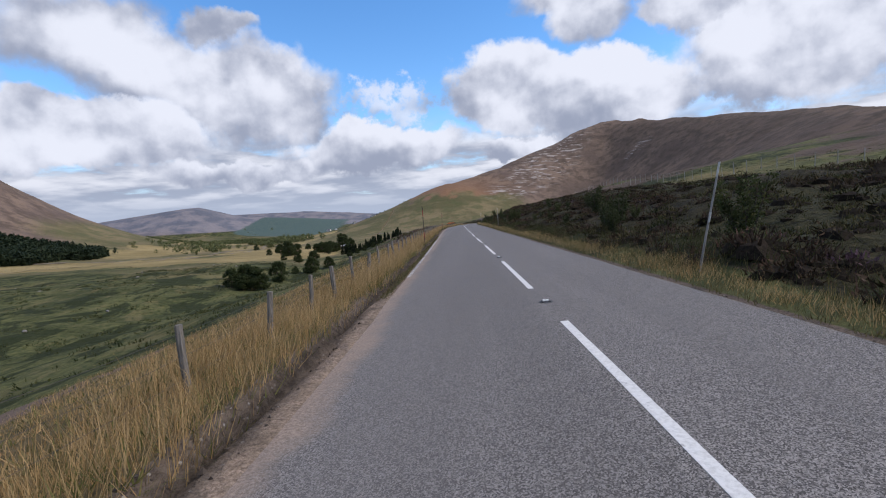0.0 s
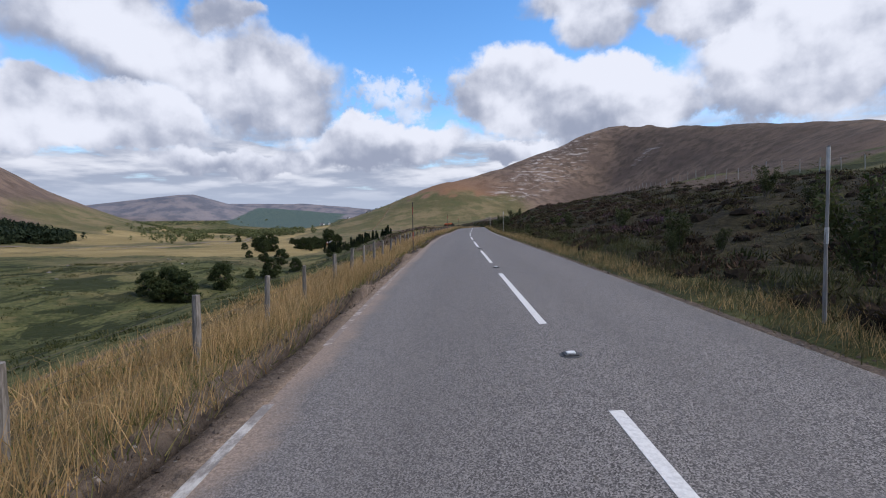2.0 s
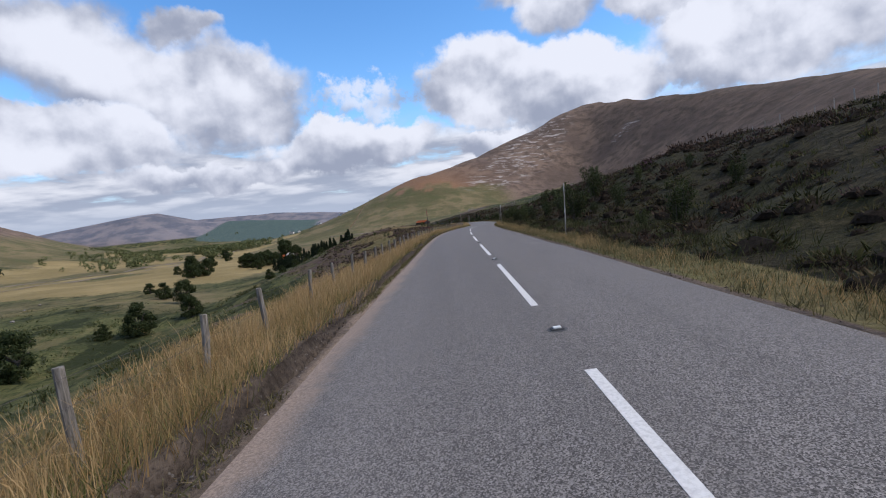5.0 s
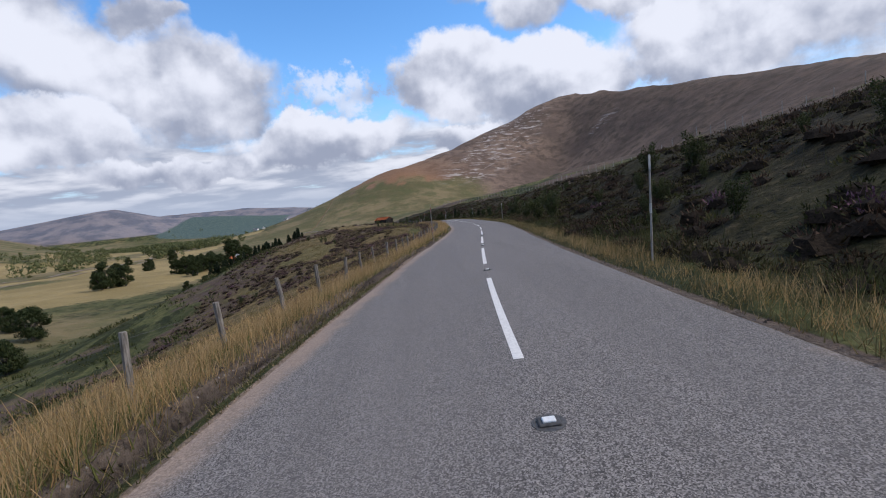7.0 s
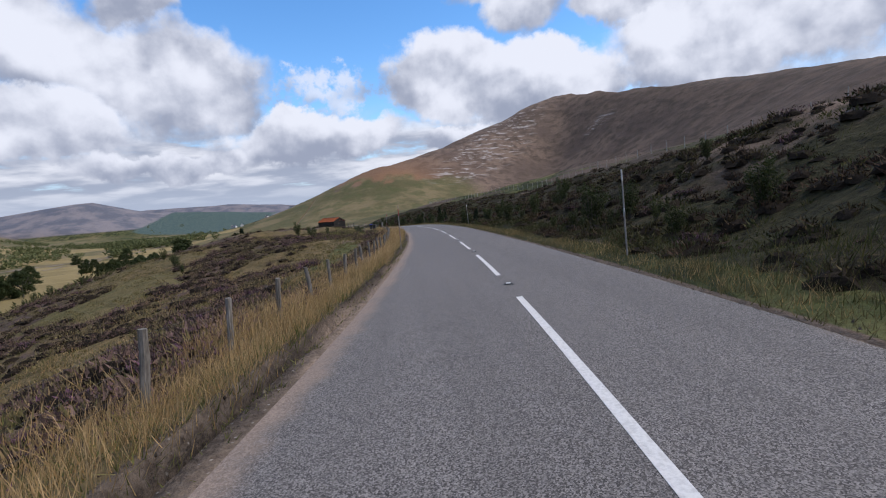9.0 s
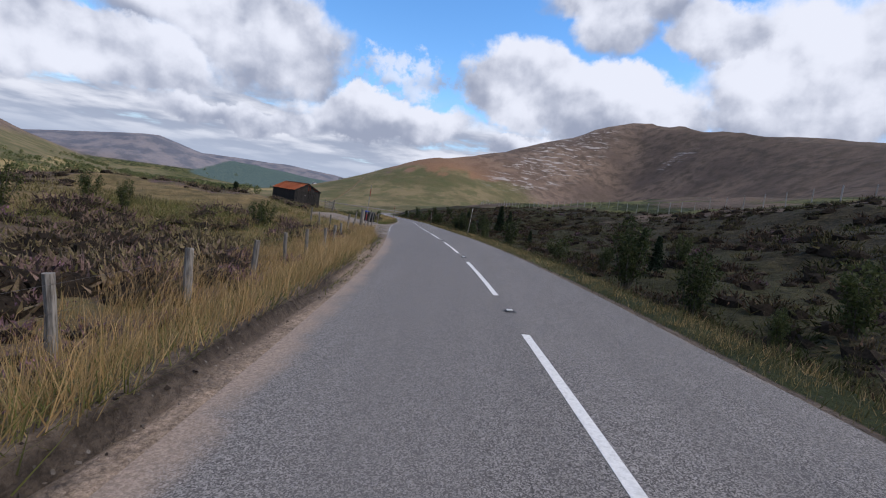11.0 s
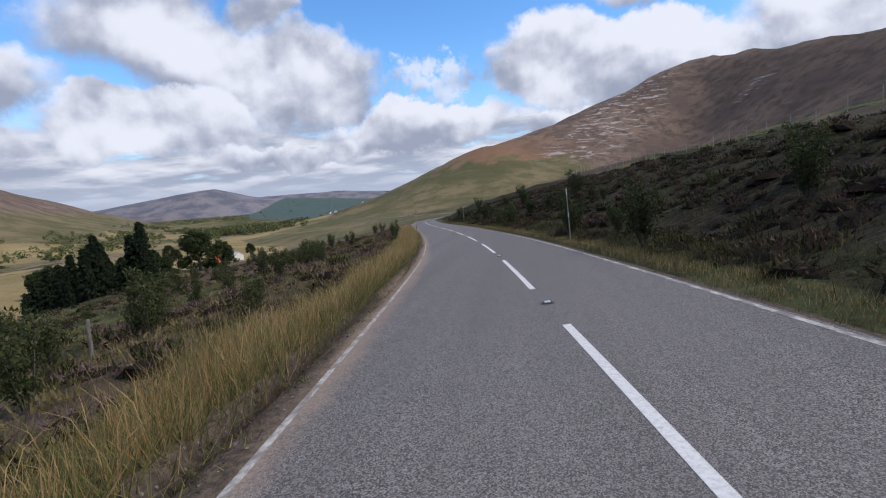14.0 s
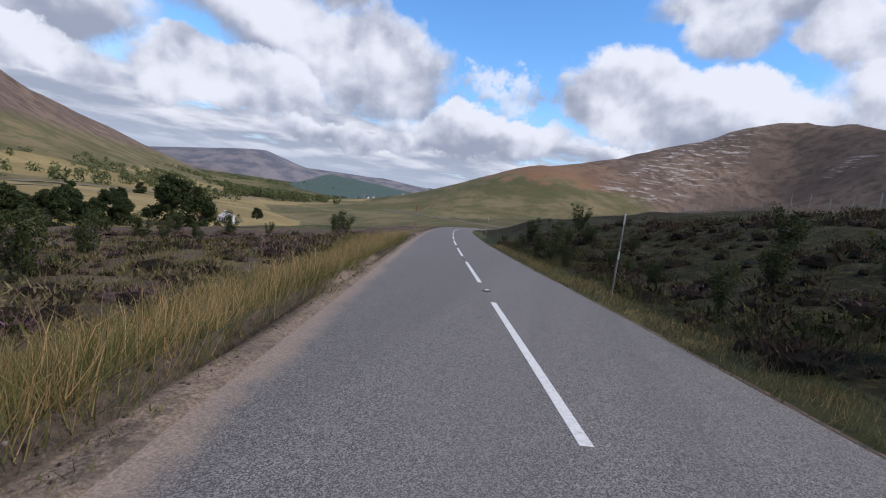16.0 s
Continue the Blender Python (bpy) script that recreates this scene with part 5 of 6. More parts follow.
# shrubs and young trees on the hill side of the road
BIRCH = [bush(2.0, 50 + i, "dark green young birch scrub in heather beside the road", BRACKEN if i < 2 else SHRUB_LEAF) for i in range(3)]
PINE = [conifer(2.4, 60 + i, "small self-seeded pine in heather beside the road", "young pines by the road") for i in range(2)]
r = random.Random(14)
count = 0
for s0, s1, n, near, far in ((6, 40, 8, 5.2, 10), (40, 150, 30, 5.0, 12), (150, 262, 60, 4.4, 11), (262, 330, 26, 4.8, 10), (330, 430, 60, 4.2, 10)):
    for i in range(n):
        s, u = r.uniform(s0, s1), near + (far - near) * r.random() ** 1.5
        p = land_at(s, u)
        place(BIRCH[count % 3], p.x, p.y, 0.35 + 0.85 * r.random() ** 2.2, count < 3, 53 * count)
        count += 1
count = 0
for s, u, k in ((284, 7.0, 0.6), (287, 8.0, 0.7), (304, 8, 0.5), (343, 7, 0.7), (350, 9, 0.8)):
    p = land_at(s, u)
    place(PINE[count % 2], p.x, p.y, k, count < 2, 71 * count)
    count += 1
for x, y, k in ((10.2, 317.6, 0.72), (9.1, 322.8, 0.55), (13.4, 321.8, 1.3), (14.6, 323.0, 1.0), (8.6, 328.0, 0.5)):
    place(PINE[count % 2], x, y, k, False, 71 * count)
    count += 1
# shrubs on the valley side
GORSE = [bush(1.6, 70 + i, "green bush in heather on the valley side", SHRUB_LEAF) for i in range(2)]
count = 0
r = random.Random(15)
extra = [(282, -14, 0.9), (283.5, -16, 1.1), (286, -12.5, 0.7), (288, -15, 0.8)]
for i in range(60):
    extra.append((r.uniform(326, 430), -r.uniform(8, 38), r.uniform(0.5, 1.3)))
for i in range(24):
    extra.append((r.uniform(150, 285), -r.uniform(22, 60), r.uniform(0.4, 0.9)))
extra += [(340.4, -10.5, 1.15), (343, -12.5, 0.95), (354, -11.4, 1.3), (352, -13, 1.0), (356, -12.2, 1.1), (366, -11, 1.1), (364, -13, 0.9), (288.8, -8.2, 0.75), (289.6, -8.8, 0.6)]
extra += [(391, -5.6, 1.25), (386, -13, 1.2), (388, -15, 1.0), (384, -16, 1.1), (352, -7, 0.8), (346, -8, 0.9)]
for i, (s, u, k) in enumerate(extra):
    p = land_at(s, u)
    place(GORSE[i % 2], p.x, p.y, k, i < 2, 47 * i)


# ---- far woods: crowns past counting ----
def crowns(name, xs, ys, heights, material, label, seed, pointed):
    g = np.random.default_rng(seed)
    n, per = len(xs), 26 if pointed else 44
    z = land_height(xs, ys)
    d = g.normal(size=(n, per, 3))
    d /= np.linalg.norm(d, axis=2)[..., None]
    d *= g.uniform(0.7, 1.05, (n, per, 1))
    up = (d[..., 2:3] + 1) / 2
    d[..., :2] *= (np.clip(1.12 - up, 0.05, 1.0) * 0.66 if pointed else 1.1 + 0.35 * g.uniform(-1, 1, (n, 1, 1)))
    p = d * (heights / 2)[:, None, None] + np.stack([xs, ys, z + heights * 0.44], -1)[:, None, :]
    a = g.normal(size=p.shape)
    b = np.cross(a, d + 0.01)
    a /= np.linalg.norm(a, axis=2)[..., None]
    b /= np.linalg.norm(b, axis=2)[..., None] + 1e-6
    k = (heights * 0.17)[:, None, None] * g.uniform(0.6, 1.3, (n, per, 1))
    v = np.stack([p - a * k, p + b * k, p + a * k], 2).reshape(-1, 3)
    return tagged(bulk(name, v, np.arange(len(v)).reshape(-1, 3), material), label, "woodland", kind="stuff")


g = np.random.default_rng(4)
n = 9000
px, py = g.uniform(-760, -330, n), g.uniform(300, 640, n)
keep = (px < -425 - 0.2 * (py - 455) + 6 * np.sin(py / 17)) & (land_height(px, py) < 12 + 5 * np.sin(px / 40)) & (py < 634 + 5 * np.sin(px / 23))
crowns("plantation", px[keep], py[keep], g.uniform(11, 15, keep.sum()), NEEDLE, "dense dark conifer plantation at the foot of a hill", 5, True)
n = 2600
t = g.uniform(0, 1, n)
wx = -330 - 620 * t + g.normal(0, 60, n) * (0.4 + t)
wy = 820 + 1350 * t + g.normal(0, 90, n)
patch = fbm(wx, wy, 130, 3, 31) > 0.06
crowns("valley_woods", wx[patch], wy[patch], g.uniform(6, 13, patch.sum()), FAR_LEAF, "scattered dark green woods along the valley floor", 6, False)
n = 1500
t = g.uniform(0, 1, n)
wx, wy = -430 - 620 * t + g.normal(0, 60, n), 850 + 900 * t + g.normal(0, 80, n)
patch = (fbm(wx, wy, 90, 3, 33) > 0.14) & (land_height(wx, wy) < -4)
crowns("hill_foot_woods", wx[patch], wy[patch], g.uniform(4, 8, patch.sum()), FAR_LEAF, "green scrub woodland on the foot of a hill", 7, False)
n = 70
wx = np.linspace(-330, -150, n) + g.normal(0, 8, n)
crowns("ridge_scrub", wx, 1395 + 0.25 * (wx + 150) * -1 + g.normal(0, 14, n), g.uniform(3, 6.5, n), LEAF, "dark scrub along the hill's shoulder", 9, False)


# ---- farm buildings in the valley ----
def cottage(x, y, turn, size, wall, roof, label):
    thing = empty("cottage", Matrix.Translation(land_xy(x, y, -0.3)) @ pose(0, 0, 0, 0, 0, turn), label, "house", "farm buildings in the valley")
    w, d, h = size
    bm = bmesh.new()
    pts = [(-w / 2, 0), (w / 2, 0), (w / 2, h), (0, h + w * 0.38), (-w / 2, h)]
    a = [bm.verts.new((p, -d / 2, q)) for p, q in pts]
    b = [bm.verts.new((p, d / 2, q)) for p, q in pts]
    bm.faces.new(a)
    bm.faces.new(b[::-1])
    for k in range(5):
        bm.faces.new((a[k], b[k], b[(k + 1) % 5], a[(k + 1) % 5]))
    walls = part("wall", bm, wall, thing)
    slope = math.atan2(w * 0.38, w / 2)
    for side in (-1, 1):
        bm = bmesh.new()
        add_box(bm, (w / 2 / math.cos(slope) + 0.3, d + 0.5, 0.12), pose(side * w / 4, 0, h + w * 0.19 + 0.08) @ pose(0, 0, 0, 0, side * math.degrees(slope), 0))
        part("roof", bm, roof, thing)
    for k in range(3):
        bm = bmesh.new()
        add_box(bm, (0.06, 0.9, 1.1), pose(w / 2 + 0.01, (k - 1) * d * 0.3, h * 0.55))
        part("window", bm, DARK, thing)
        bm = bmesh.new()
        add_box(bm, (0.06, 0.9, 1.1), pose(-w / 2 - 0.01, (k - 1) * d * 0.3, h * 0.55))
        part("window", bm, DARK, thing)
    bm = bmesh.new()
    add_box(bm, (0.8, 0.6, 1.2), pose(0, d / 2 - 0.5, h + w * 0.38 + 0.3), 0.02)
    part("chimney", bm, wall, thing)
    return thing


cottage(-146, 581, 60, (5, 9, 2.6), PALE_WALL, PALE_WALL, "small whitewashed farm cottage on the valley floor")
cottage(-150, 572, 40, (4.5, 7, 2.4), RUST, RUST, "low barn with a rusty red roof near a farm")
for x, y, k in ((-330, 1250, 20), (-360, 1290, 70), (-300, 1330, 40), (-420, 1180, 10), (-520, 1500, 50), (-250, 1360, 80), (-610, 1450, 30)):
    cottage(x, y, k, (6, 11, 3), PALE_WALL, SLATE, "distant whitewashed house with a slate roof")


# ---- farm tracks ----
def drape(name, points, width, material, label, lift=0.12, step=4.0):
    pts = [Vector(p).to_2d() for p in points]
    path = []
    for a, b in zip(pts[:-1], pts[1:]):
        n = max(int((b - a).length / step), 1)
        path += [a.lerp(b, i / n) for i in range(n)]
    path.append(pts[-1])
    v = []
    for i, q in enumerate(path):
        d = (path[min(i + 1, len(path) - 1)] - path[max(i - 1, 0)]).normalized()
        side = Vector((-d.y, d.x))
        for k in (-0.5, 0, 0.5):
            e = q + side * width * k * (1 + 0.2 * math.sin(i * 1.7))
            v.append((e.x, e.y, 0))
    v = np.array(v)
    v[:, 2] = land_height(v[:, 0], v[:, 1]) + lift
    return tagged(bulk(name, v, grid_faces(len(path), 3), material, True), label, "track", kind="structure")


TRACK = plain("pale_track_gravel", (0.18, 0.145, 0.105), (0.29, 0.235, 0.175), 0.6, 0.9, 0.2)
drape("farm_track", [(-9, 329), (-11, 334), (-14, 341), (-17.5, 347), (-22, 352), (-30, 358)], 1.3, TRACK, "sandy track running down through heather", 0.06, 0.6)
drape("valley_track", [(-420, 300), (-330, 390), (-290, 520), (-300, 700), (-360, 950), (-450, 1300)], 4.0, TRACK, "pale gravel track along the valley floor", 0.4, 8)
drape("river_bank", [(-520, 420), (-400, 470), (-330, 600), (-340, 800), (-420, 1050), (-520, 1400)], 7.0, TRACK, "pale shingle bank of a small river", 0.4, 8)


# ---- grass and heather: past counting ----
def blades(name, p, height, width, material, label, seed, bend=0.35, category="grass", short=False):
    g = np.random.default_rng(seed)
    n = len(p)
    h = height * g.uniform(0.55, 1.25, n) * np.clip(0.92 + 0.9 * fbm(p[:, 0], p[:, 1], 1.9, 3, 16), 0.45, 1.4)
    a = g.uniform(0, 2 * np.pi, n)
    side = np.stack([np.cos(a), np.sin(a), 0 * a], -1)
    way = g.normal(0, 1, (n, 2)) * bend
    way[:, 0] += 0.12
    mid = p + np.stack([way[:, 0] * h * 0.35, way[:, 1] * h * 0.35, h * 0.6], -1)
    tip = p + np.stack([way[:, 0] * h, way[:, 1] * h, h * (1 - 0.25 * np.hypot(way[:, 0], way[:, 1]))], -1)
    w = (width * g.uniform(0.6, 1.4, n))[:, None]
    if short:
        v = np.stack([p - side * w, p + side * w, tip], 1).reshape(-1, 3)
        return tagged(bulk(name, v, np.arange(3 * n).reshape(-1, 3), material), label, category, kind="stuff")
    v = np.stack([p - side * w, p + side * w, mid - side * w * 0.8, mid + side * w * 0.8, tip], 1).reshape(-1, 3)
    k = (np.arange(n) * 5)[:, None]
    f = np.stack([k + np.array([0, 1, 2]), k + np.array([1, 3, 2]), k + np.array([2, 3, 4])], 1).reshape(-1, 3)
    return tagged(bulk(name, v, f, material), label, category, kind="stuff")


def scatter_su(n, s0, s1, u0, u1, seed, clump=0.0, power=1.0):
    """Places beside the road, gathered in tussocks."""
    g = np.random.default_rng(seed)
    s, t = g.uniform(s0, s1, n), g.uniform(0, 1, n) ** power
    u = u0 + (u1 - u0) * t
    if clump:
        step = max(n // 14, 1)
        cs, cu = g.uniform(s0, s1, step), u0 + (u1 - u0) * g.uniform(0, 1, step) ** power
        pick = g.integers(0, step, n)
        s = np.where(g.random(n) < 0.75, cs[pick] + g.normal(0, clump, n), s)
        u = np.where(g.random(n) < 0.75, cu[pick] + g.normal(0, clump, n), u)
    return s, u


def off_track(p, half):
    """Which of the places lie clear of the farm track."""
    line = np.interp(p[:, 1], (329, 334, 341, 347, 352, 358), (-9, -11, -14, -17.5, -22, -30))
    return (p[:, 1] < 327) | (p[:, 1] > 360) | (np.abs(p[:, 0] - line) > half)


def off_layby(s, u):
    reach = -LEFT_EDGE - np.interp(s, (292, 297, 317, 320, 326), (0.5, 1.0, 1.3, 0.8, 0.45))
    inside = ((s > 303.2) & (s < 317.6) & (u < 0) & (u > -8.8)) | ((s > 292) & (s < 326) & (u < 0) & (u > reach))
    gap = (s > 318) & (s < 322) & (u > 0) & (u < 5.5)
    return ~(inside | gap)


def sward(name, n, s0, s1, u0, u1, height, width, material, label, seed, clump=0.12, power=1.0, bend=0.35, short=False):
    s, u = scatter_su(n, s0, s1, u0, u1, seed, clump, power)
    ok = off_layby(s, u) & ((u < -LEFT_EDGE - (0.42 if height > 0.2 else 0.04)) | (u > RIGHT_EDGE + 0.08))
    if height < 0.2:
        ok &= fbm(s, 0 * s, 22, 2, 19) > -0.06
    p = on_land(s[ok], u[ok], -0.03 if height > 0.2 else 0.0)
    p = p[off_track(p, 1.3)]
    return blades(name, p, height, width, material, label, seed + 1, bend, "grass", short)


L0 = -LEFT_EDGE
sward("verge_grass", 34000, -3, 300, L0 - 0.5, L0 - 2.9, 0.62, 0.0036, STRAW, "tall golden dry grass along the verge", 100, 0.13, 1.0, 0.42)
sward("verge_grass", 14000, 328, 425, L0 - 0.5, L0 - 2.3, 0.60, 0.0036, STRAW, "tall golden dry grass along the verge", 102, 0.13, 1.0, 0.42)
sward("verge_grass", 180000, -3, 300, L0 - 0.48, L0 - 3.0, 0.50, 0.0046, STRAW, "dense golden dry grass along the verge", 128, 0.10, 1.15, 0.26, True)
sward("verge_grass", 26000, 326, 425, L0 - 0.44, L0 - 2.3, 0.50, 0.0046, STRAW, "dense golden dry grass along the verge", 130, 0.10, 1.15, 0.26, True)
sward("verge_undergrowth", 90000, -3, 300, L0 - 0.42, L0 - 2.6, 0.32, 0.006, GREEN_BLADE, "short green grass at the verge's foot", 104, 0.10, 1.3, 0.5, True)
sward("verge_undergrowth", 72000, 317, 425, L0 - 0.42, L0 - 2.6, 0.46, 0.0055, GREEN_BLADE, "short green grass at the verge's foot", 106, 0.10, 1.3, 0.5, True)
sward("lay_by_grass", 9000, 284, 334, L0 - 1.5, L0 - 6.8, 0.42, 0.005, STRAW, "tall dry grass round the gravel lay-by", 108, 0.15, 1.0, 0.4)
sward("lay_by_grass", 46000, 284, 336, L0 - 0.7, L0 - 9.0, 0.34, 0.007, GREEN_BLADE, "green grass round the gravel lay-by", 110, 0.15, 1.0, 0.5, True)
sward("lay_by_grass", 16000, 302, 319, L0 - 5.6, L0 - 9.5, 0.17, 0.006, TURF, "short green turf in front of the hut", 111, 0.15, 1.0, 0.5, True)
sward("moor_grass", 24000, 320, 420, L0 - 2.0, L0 - 16, 0.42, 0.008, TUSSOCK, "pale rough grass on the slope below the road", 123, 0.2, 1.3, 0.4, True)
sward("moor_grass", 24000, 320, 420, L0 - 2.0, L0 - 18, 0.36, 0.008, GREEN_BLADE, "green rough grass on the slope below the road", 125, 0.2, 1.3, 0.4, True)
sward("slope_grass", 80000, -3, 260, L0 - 2.6, L0 - 22, 0.46, 0.011, STRAW, "dry grass on the slope below the fence", 112, 0.2, 1.8, 0.4, True)
sward("slope_grass", 36000, -3, 260, L0 - 2.6, L0 - 26, 0.30, 0.014, GREEN_BLADE, "green tussocks on the slope below the fence", 114, 0.2, 1.5, 0.4, True)
sward("far_verge_grass", 38000, -3, 425, RIGHT_EDGE + 0.30, RIGHT_EDGE + 1.15, 0.27, 0.0042, STRAW, "dry grass fringe along the hill side of the road", 116, 0.10, 1.0, 0.35, True)
sward("lay_by_grass", 16000, 280, 300, L0 - 1.6, L0 - 11.0, 0.46, 0.006, GREEN_BLADE, "tall green grass among dry stalks before the lay-by", 133, 0.15, 1.0, 0.5, True)
sward("far_verge_grass", 17000, -3, 200, RIGHT_EDGE + 0.30, RIGHT_EDGE + 1.2, 0.33, 0.0046, STRAW, "tall dry grass fringe along the hill side of the road", 132, 0.10, 1.0, 0.35, True)
sward("far_verge_grass", 100000, -3, 425, RIGHT_EDGE + 0.06, RIGHT_EDGE + 1.25, 0.20, 0.006, TURF, "green grass fringe along the hill side of the road", 118, 0.10, 1.0, 0.4, True)
sward("far_verge_grass", 70000, -3, 425, RIGHT_EDGE + 0.75, RIGHT_EDGE + 2.6, 0.42, 0.006, DARK_BLADE, "dark green rough grass at the foot of the bank", 117, 0.14, 1.0, 0.4, True)
sward("moor_grass", 70000, -3, 430, RIGHT_EDGE + 1.8, RIGHT_EDGE + 30, 0.36, 0.011, MOOR_BLADE, "rough green grass among heather on the hillside", 120, 0.25, 1.8, 0.4, True)
sward("moor_grass", 30000, 200, 430, L0 - 2.6, L0 - 40, 0.36, 0.012, TUSSOCK, "pale rough grass among heather on the valley side", 122, 0.25, 1.5, 0.4, True)


sward("kerb_grass", 32000, -3, 200, L0 - 0.05, L0 - 0.28, 0.085, 0.007, TURF, "low green turf between the road's edge and a trench", 124, 0.07, 1.0, 0.6, True)
sward("kerb_grass", 16000, -3, 425, L0 - 0.48, L0 - 0.95, 0.15, 0.006, TURF, "low turf and moss on the broken soil of the verge", 131, 0.06, 1.0, 0.6, True)
sward("kerb_grass", 9000, 200, 425, L0 - 0.12, L0 - 0.40, 0.09, 0.006, GREEN_BLADE, "thin green turf on bare soil along the road's edge", 126, 0.08, 1.0, 0.6, True)


def crumbs(name, s, u, low, high, material, label, seed):
    """Small angular lumps lying on the ground."""
    g = np.random.default_rng(seed)
    p = on_land(s, u, 0.0)
    n = len(p)
    base = np.array([(1, 0, 0), (-1, 0, 0), (0, 1, 0), (0, -1, 0), (0, 0, 0.8), (0, 0, -0.6)], float)
    faces = np.array([(0, 2, 4), (2, 1, 4), (1, 3, 4), (3, 0, 4), (2, 0, 5), (1, 2, 5), (3, 1, 5), (0, 3, 5)])
    v = base[None] * g.uniform(0.5, 1.3, (n, 6, 3)) + g.uniform(-0.25, 0.25, (n, 6, 3))
    a = g.uniform(0, 6.283, n)
    c, d = np.cos(a)[:, None], np.sin(a)[:, None]
    v = np.stack([v[..., 0] * c - v[..., 1] * d, v[..., 0] * d + v[..., 1] * c, v[..., 2]], -1)
    size = low + (high - low) * g.random(n) ** 3
    v = v * size[:, None, None] + p[:, None, :]
    f = (faces[None] + (np.arange(n) * 6)[:, None, None]).reshape(-1, 3)
    return tagged(bulk(name, v.reshape(-1, 3), f, material), label, "soil", kind="stuff")


s, u = scatter_su(17000, -3, 425, L0 - 0.14, L0 - 0.85, 400)
ok = off_layby(s, u)
crumbs("soil_clods", s[ok], u[ok], 0.006, 0.036, CLOD, "crumbled brown soil clods along a shallow trench", 401)
s, u = scatter_su(3000, 283, 304, L0 - 0.3, L0 - 2.3, 402)
crumbs("soil_clods", s, u, 0.008, 0.04, CLOD, "broken soil and stones beside the gravel lay-by", 403)
s, u = scatter_su(3000, 300, 325, L0 - 0.2, L0 - 6.0, 404)
crumbs("loose_gravel", s, u, 0.008, 0.04, STONE, "loose pale gravel on the lay-by", 405)
s, u = scatter_su(2500, -3, 425, RIGHT_EDGE + 0.0, RIGHT_EDGE + 0.42, 406)
crumbs("loose_gravel", s, u, 0.008, 0.04, CLOD, "loose grit along the road's edge", 407)


def shade_core_template(seed, height, radius):
    """The lumpy body of woody stems inside a cushion, darkened for the cushion's self-shadow."""
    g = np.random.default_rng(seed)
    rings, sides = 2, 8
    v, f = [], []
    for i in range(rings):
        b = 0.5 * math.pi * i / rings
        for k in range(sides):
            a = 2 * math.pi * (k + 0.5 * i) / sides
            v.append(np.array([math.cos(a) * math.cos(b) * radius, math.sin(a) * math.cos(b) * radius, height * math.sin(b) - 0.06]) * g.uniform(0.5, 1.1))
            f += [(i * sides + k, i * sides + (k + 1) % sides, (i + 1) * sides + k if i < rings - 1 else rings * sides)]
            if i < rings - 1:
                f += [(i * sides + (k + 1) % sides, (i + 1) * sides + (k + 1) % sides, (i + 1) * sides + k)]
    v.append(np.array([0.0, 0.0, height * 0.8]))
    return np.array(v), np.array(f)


def sprig_template(seed, sprigs, height, radius, leafy):
    """Upright leafy sprigs over a low cushion, or a grassy tuft."""
    g = np.random.default_rng(seed)
    v, f = [], []
    for i in range(sprigs):
        a, t = g.uniform(0, 6.283), math.sqrt(g.random())
        rise = math.sqrt(max(1 - t * t, 0.02))
        out = np.array([math.cos(a) * t, math.sin(a) * t, rise * 0.9 + 0.3])
        out /= np.linalg.norm(out)
        tip = np.array([math.cos(a) * radius * t, math.sin(a) * radius * t, height * rise]) * g.uniform(0.78, 1.22)
        side = np.cross(out, g.normal(size=3))
        side *= (0.024 if leafy else 0.034) * g.uniform(0.6, 1.4) / (np.linalg.norm(side) + 1e-6)
        if leafy:
            out = out * 0.9 + g.normal(size=3) * 0.25
        base = tip - out * (0.15 if leafy else 0.17) * g.uniform(0.7, 1.3)
        k = len(v)
        v += [base - side, base + side, tip]
        f.append((k, k + 1, k + 2))
    return np.array(v), np.array(f)


def strew(forms, p, size, turn):
    """Copies of the forms at the places p, as one array of points and faces."""
    vs, fs, base = [], [], 0
    for i, (tv, tf) in enumerate(forms):
        q, k, a = p[i::4], size[i::4], turn[i::4]
        c, d = np.cos(a), np.sin(a)
        x = tv[None, :, 0] * c[:, None] - tv[None, :, 1] * d[:, None]
        y = tv[None, :, 0] * d[:, None] + tv[None, :, 1] * c[:, None]
        v = np.stack([x, y, np.repeat(tv[None, :, 2], len(q), 0)], -1) * k[:, None, None] + q[:, None, :]
        fs.append((tf[None] + (np.arange(len(q)) * len(tv))[:, None, None]).reshape(-1, 3) + base)
        vs.append(v.reshape(-1, 3))
        base += v.shape[0] * v.shape[1]
    return np.concatenate(vs), np.concatenate(fs)


def cushions(name, s, u, size, material, label, seed, sprigs=60, leafy=True):
    g = np.random.default_rng(seed)
    p = on_land(s, u, -0.04)
    k = size * (0.45 + 1.15 * g.random(len(p)) ** 1.8)
    a = g.uniform(0, 6.283, len(p))
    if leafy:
        body = bulk(name + "_stems", *strew([shade_core_template(seed + i, 0.27, 0.47) for i in range(4)], p, k, a), SHADE_CORE, False)
        tagged(body, "woody stem cores inside low moor cushions, darkened for self-shadow", "heather", kind="stuff")
    top = bulk(name, *strew([sprig_template(seed + i, sprigs, 0.36, 0.56, leafy) for i in range(4)], p, k, a), material)
    return tagged(top, label, "heather", kind="stuff")


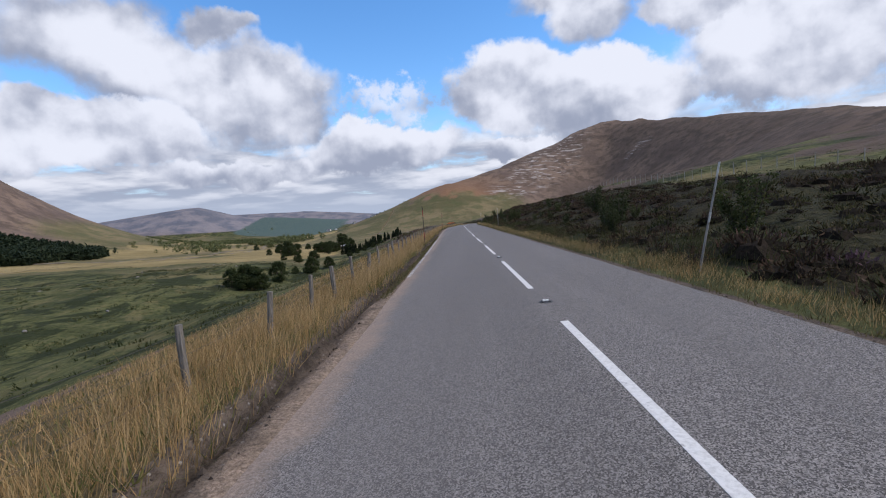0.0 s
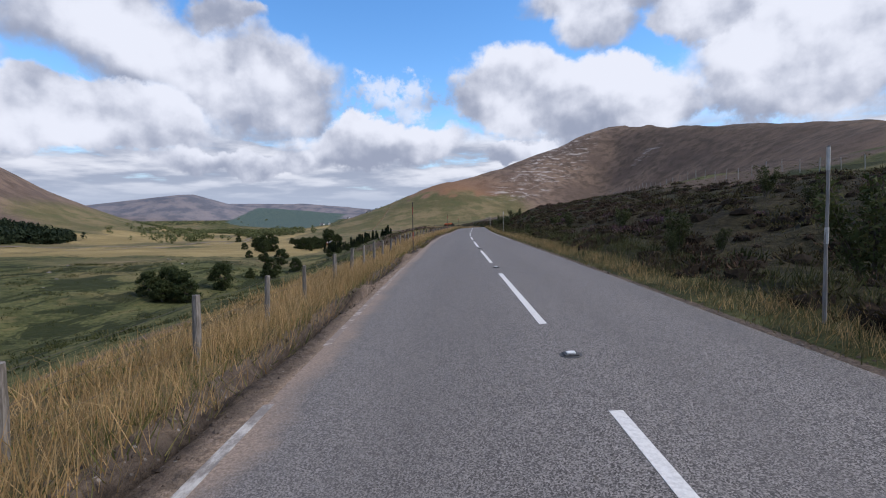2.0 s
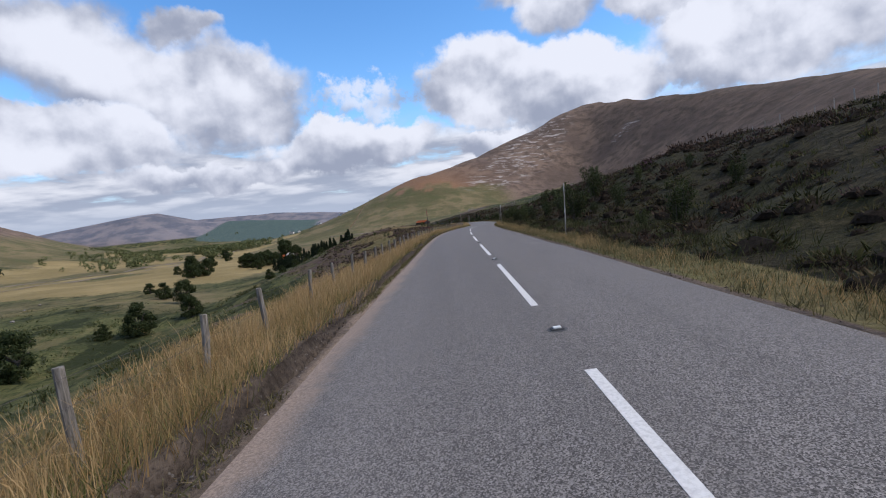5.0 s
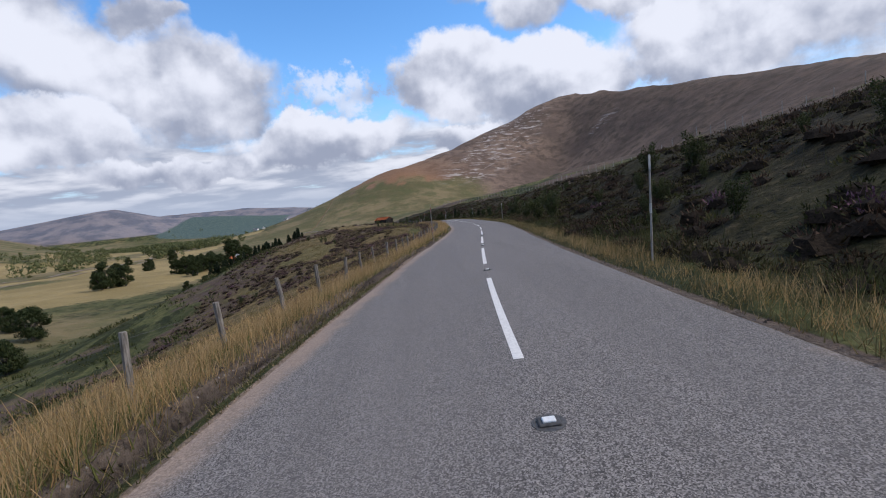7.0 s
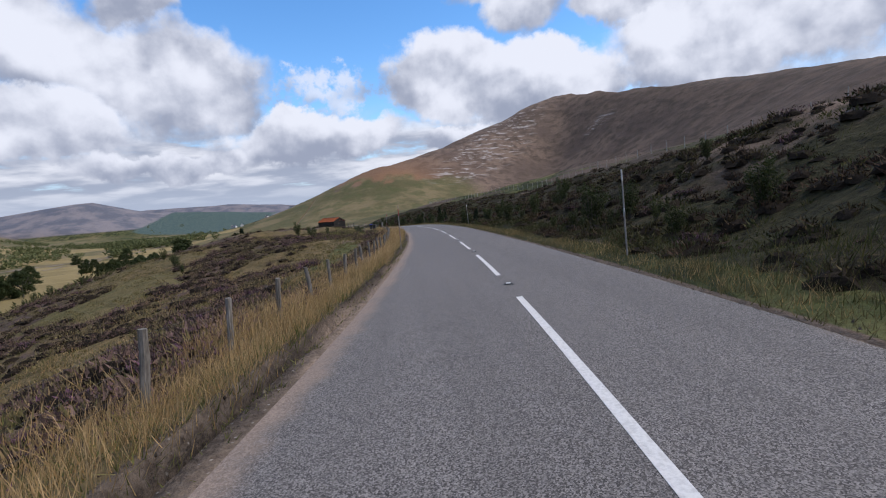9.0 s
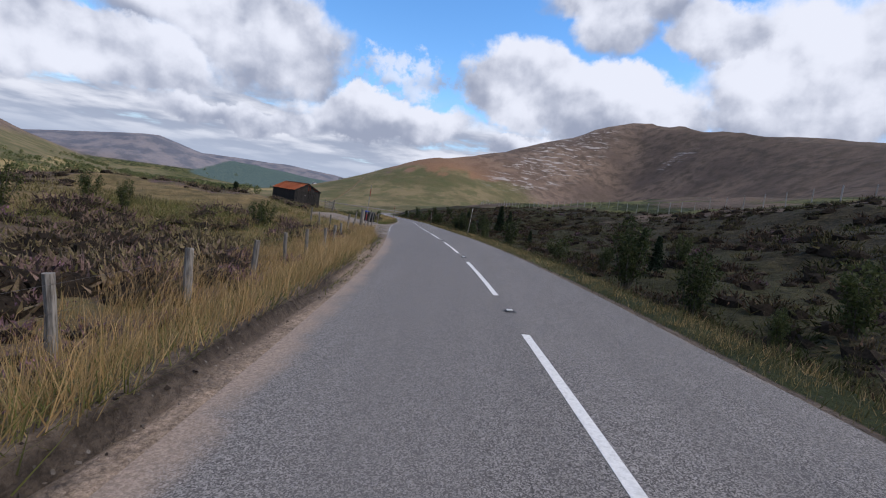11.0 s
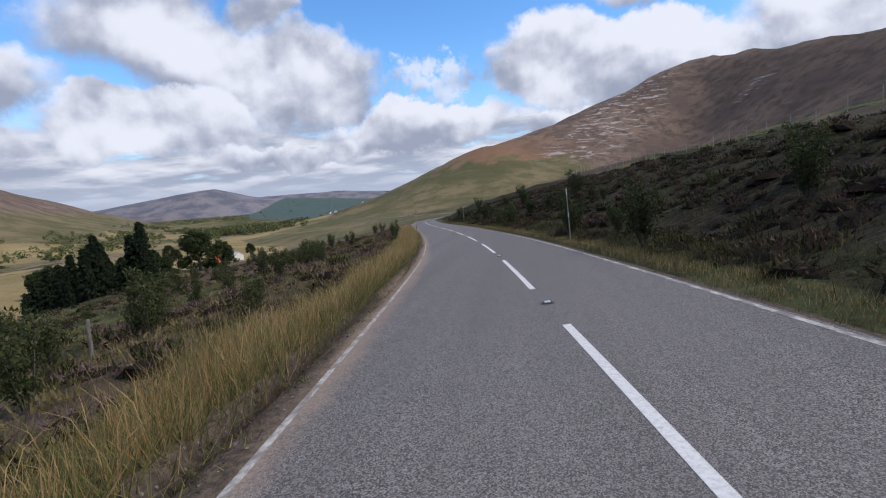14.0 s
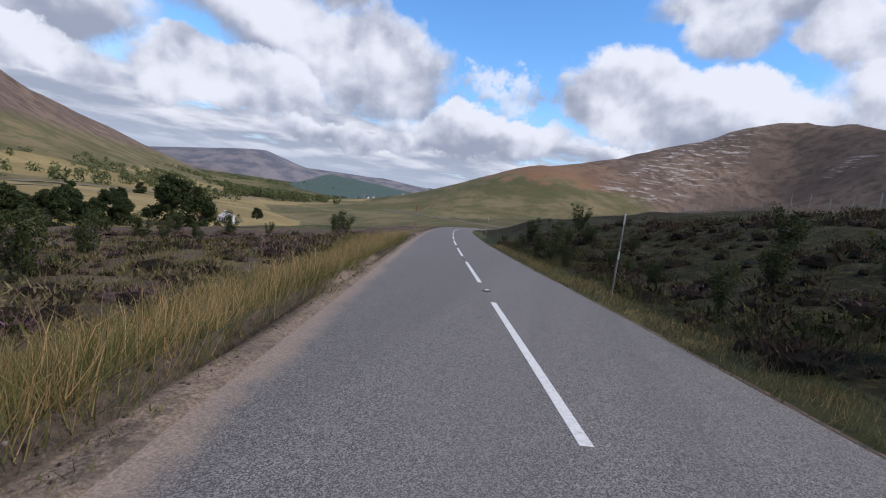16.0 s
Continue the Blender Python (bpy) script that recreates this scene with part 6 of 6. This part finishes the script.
def where_heather(n, s0, s1, u0, u1, seed, power, least=0.35):
    s, u = scatter_su(n, s0, s1, u0, u1, seed, 0.0, power)
    p = on_road(s, u)
    amount = zones(p[:, 0], p[:, 1], p[:, 2])["heather"]
    ok = off_track(p, 1.9) & (amount > least) & ~((s > 317) & (s < 338) & (u < 0) & (u > -16)) & ~((s > 302) & (s < 319) & (u < 0) & (u > -9.5))
    return s[ok], u[ok]


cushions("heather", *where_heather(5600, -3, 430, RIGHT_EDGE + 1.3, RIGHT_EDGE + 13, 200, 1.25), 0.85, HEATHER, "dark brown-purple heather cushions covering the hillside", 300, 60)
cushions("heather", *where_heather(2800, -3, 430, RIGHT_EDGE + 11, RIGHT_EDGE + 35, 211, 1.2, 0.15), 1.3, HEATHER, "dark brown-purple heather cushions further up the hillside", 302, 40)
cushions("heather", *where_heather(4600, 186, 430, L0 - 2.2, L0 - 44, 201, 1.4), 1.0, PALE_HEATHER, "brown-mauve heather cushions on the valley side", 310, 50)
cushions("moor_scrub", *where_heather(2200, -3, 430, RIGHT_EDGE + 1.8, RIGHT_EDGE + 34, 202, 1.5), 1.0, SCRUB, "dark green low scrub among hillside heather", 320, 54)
cushions("moor_scrub", *scatter_su(750, 326, 430, L0 - 2.4, L0 - 36, 208, 0.0, 1.4), 0.95, SCRUB, "green low scrub among valley side heather", 325, 84)
s, u = scatter_su(900, 190, 296, L0 - 1.6, L0 - 4.4, 203)
cushions("flowering_heather", s, u, 0.62, BLOOM, "purple flowering heather along the fence", 330, 70)
s, u = where_heather(500, -3, 430, RIGHT_EDGE + 2.4, RIGHT_EDGE + 22, 206, 1.2)
cushions("flowering_heather", s, u, 0.8, BLOOM, "mauve flowering heather in patches on the hillside", 332, 70)
s, u = where_heather(260, 285, 400, RIGHT_EDGE + 3.0, RIGHT_EDGE + 18, 217, 1.3)
cushions("flowering_heather", s, u, 0.75, BLOOM, "mauve-brown heather bushes on the flat moor beside the road", 338, 60)
s, u = where_heather(900, 190, 300, L0 - 4.0, L0 - 45, 209, 1.2)
cushions("flowering_heather", s, u, 1.0, BLOOM, "purple flowering heather patches on the open knoll", 336, 70)
s, u = where_heather(700, 330, 430, L0 - 3.0, L0 - 22, 207, 1.2)
cushions("flowering_heather", s, u, 0.7, BLOOM, "mauve flowering heather on the valley side", 334, 70)
s, u = scatter_su(4200, -3, 300, L0 - 2.4, L0 - 34, 204, 0.0, 1.5)
ok = off_layby(s, u)
cushions("slope_tussocks", s[ok], u[ok], 0.55, TUSSOCK, "rough brown grass tussocks on the slope below the fence", 340, 34, False)
s, u = scatter_su(3200, 205, 300, L0 - 3.0, L0 - 42, 214, 0.0, 1.2)
cushions("knoll_tussocks", s, u, 0.75, TUSSOCK, "pale olive grass tussocks between heather on the knoll", 342, 26, False)
s, u = scatter_su(2600, 330, 430, L0 - 2.2, L0 - 34, 215, 0.0, 1.4)
cushions("slope_tussocks", s, u, 0.7, TUSSOCK, "rough olive grass tussocks among heather below the road", 344, 26, False)
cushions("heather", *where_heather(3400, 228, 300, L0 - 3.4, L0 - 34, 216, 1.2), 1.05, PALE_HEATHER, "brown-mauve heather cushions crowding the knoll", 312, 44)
s, u = scatter_su(3400, -3, 430, RIGHT_EDGE + 2.0, RIGHT_EDGE + 55, 205, 0.0, 1.2)
ok = off_layby(s, u)
cushions("hillside_tussocks", s[ok], u[ok], 0.6, MOOR_BLADE, "rough dark grass tussocks among hillside heather", 350, 34, False)
s, u = scatter_su(3000, -3, 300, -40, -190, 212, 2.2, 1.3)
cushions("rush_clumps", s, u, 2.3, DARK_BLADE, "dark green rush clumps scattered over the wet pasture", 360, 16, False)
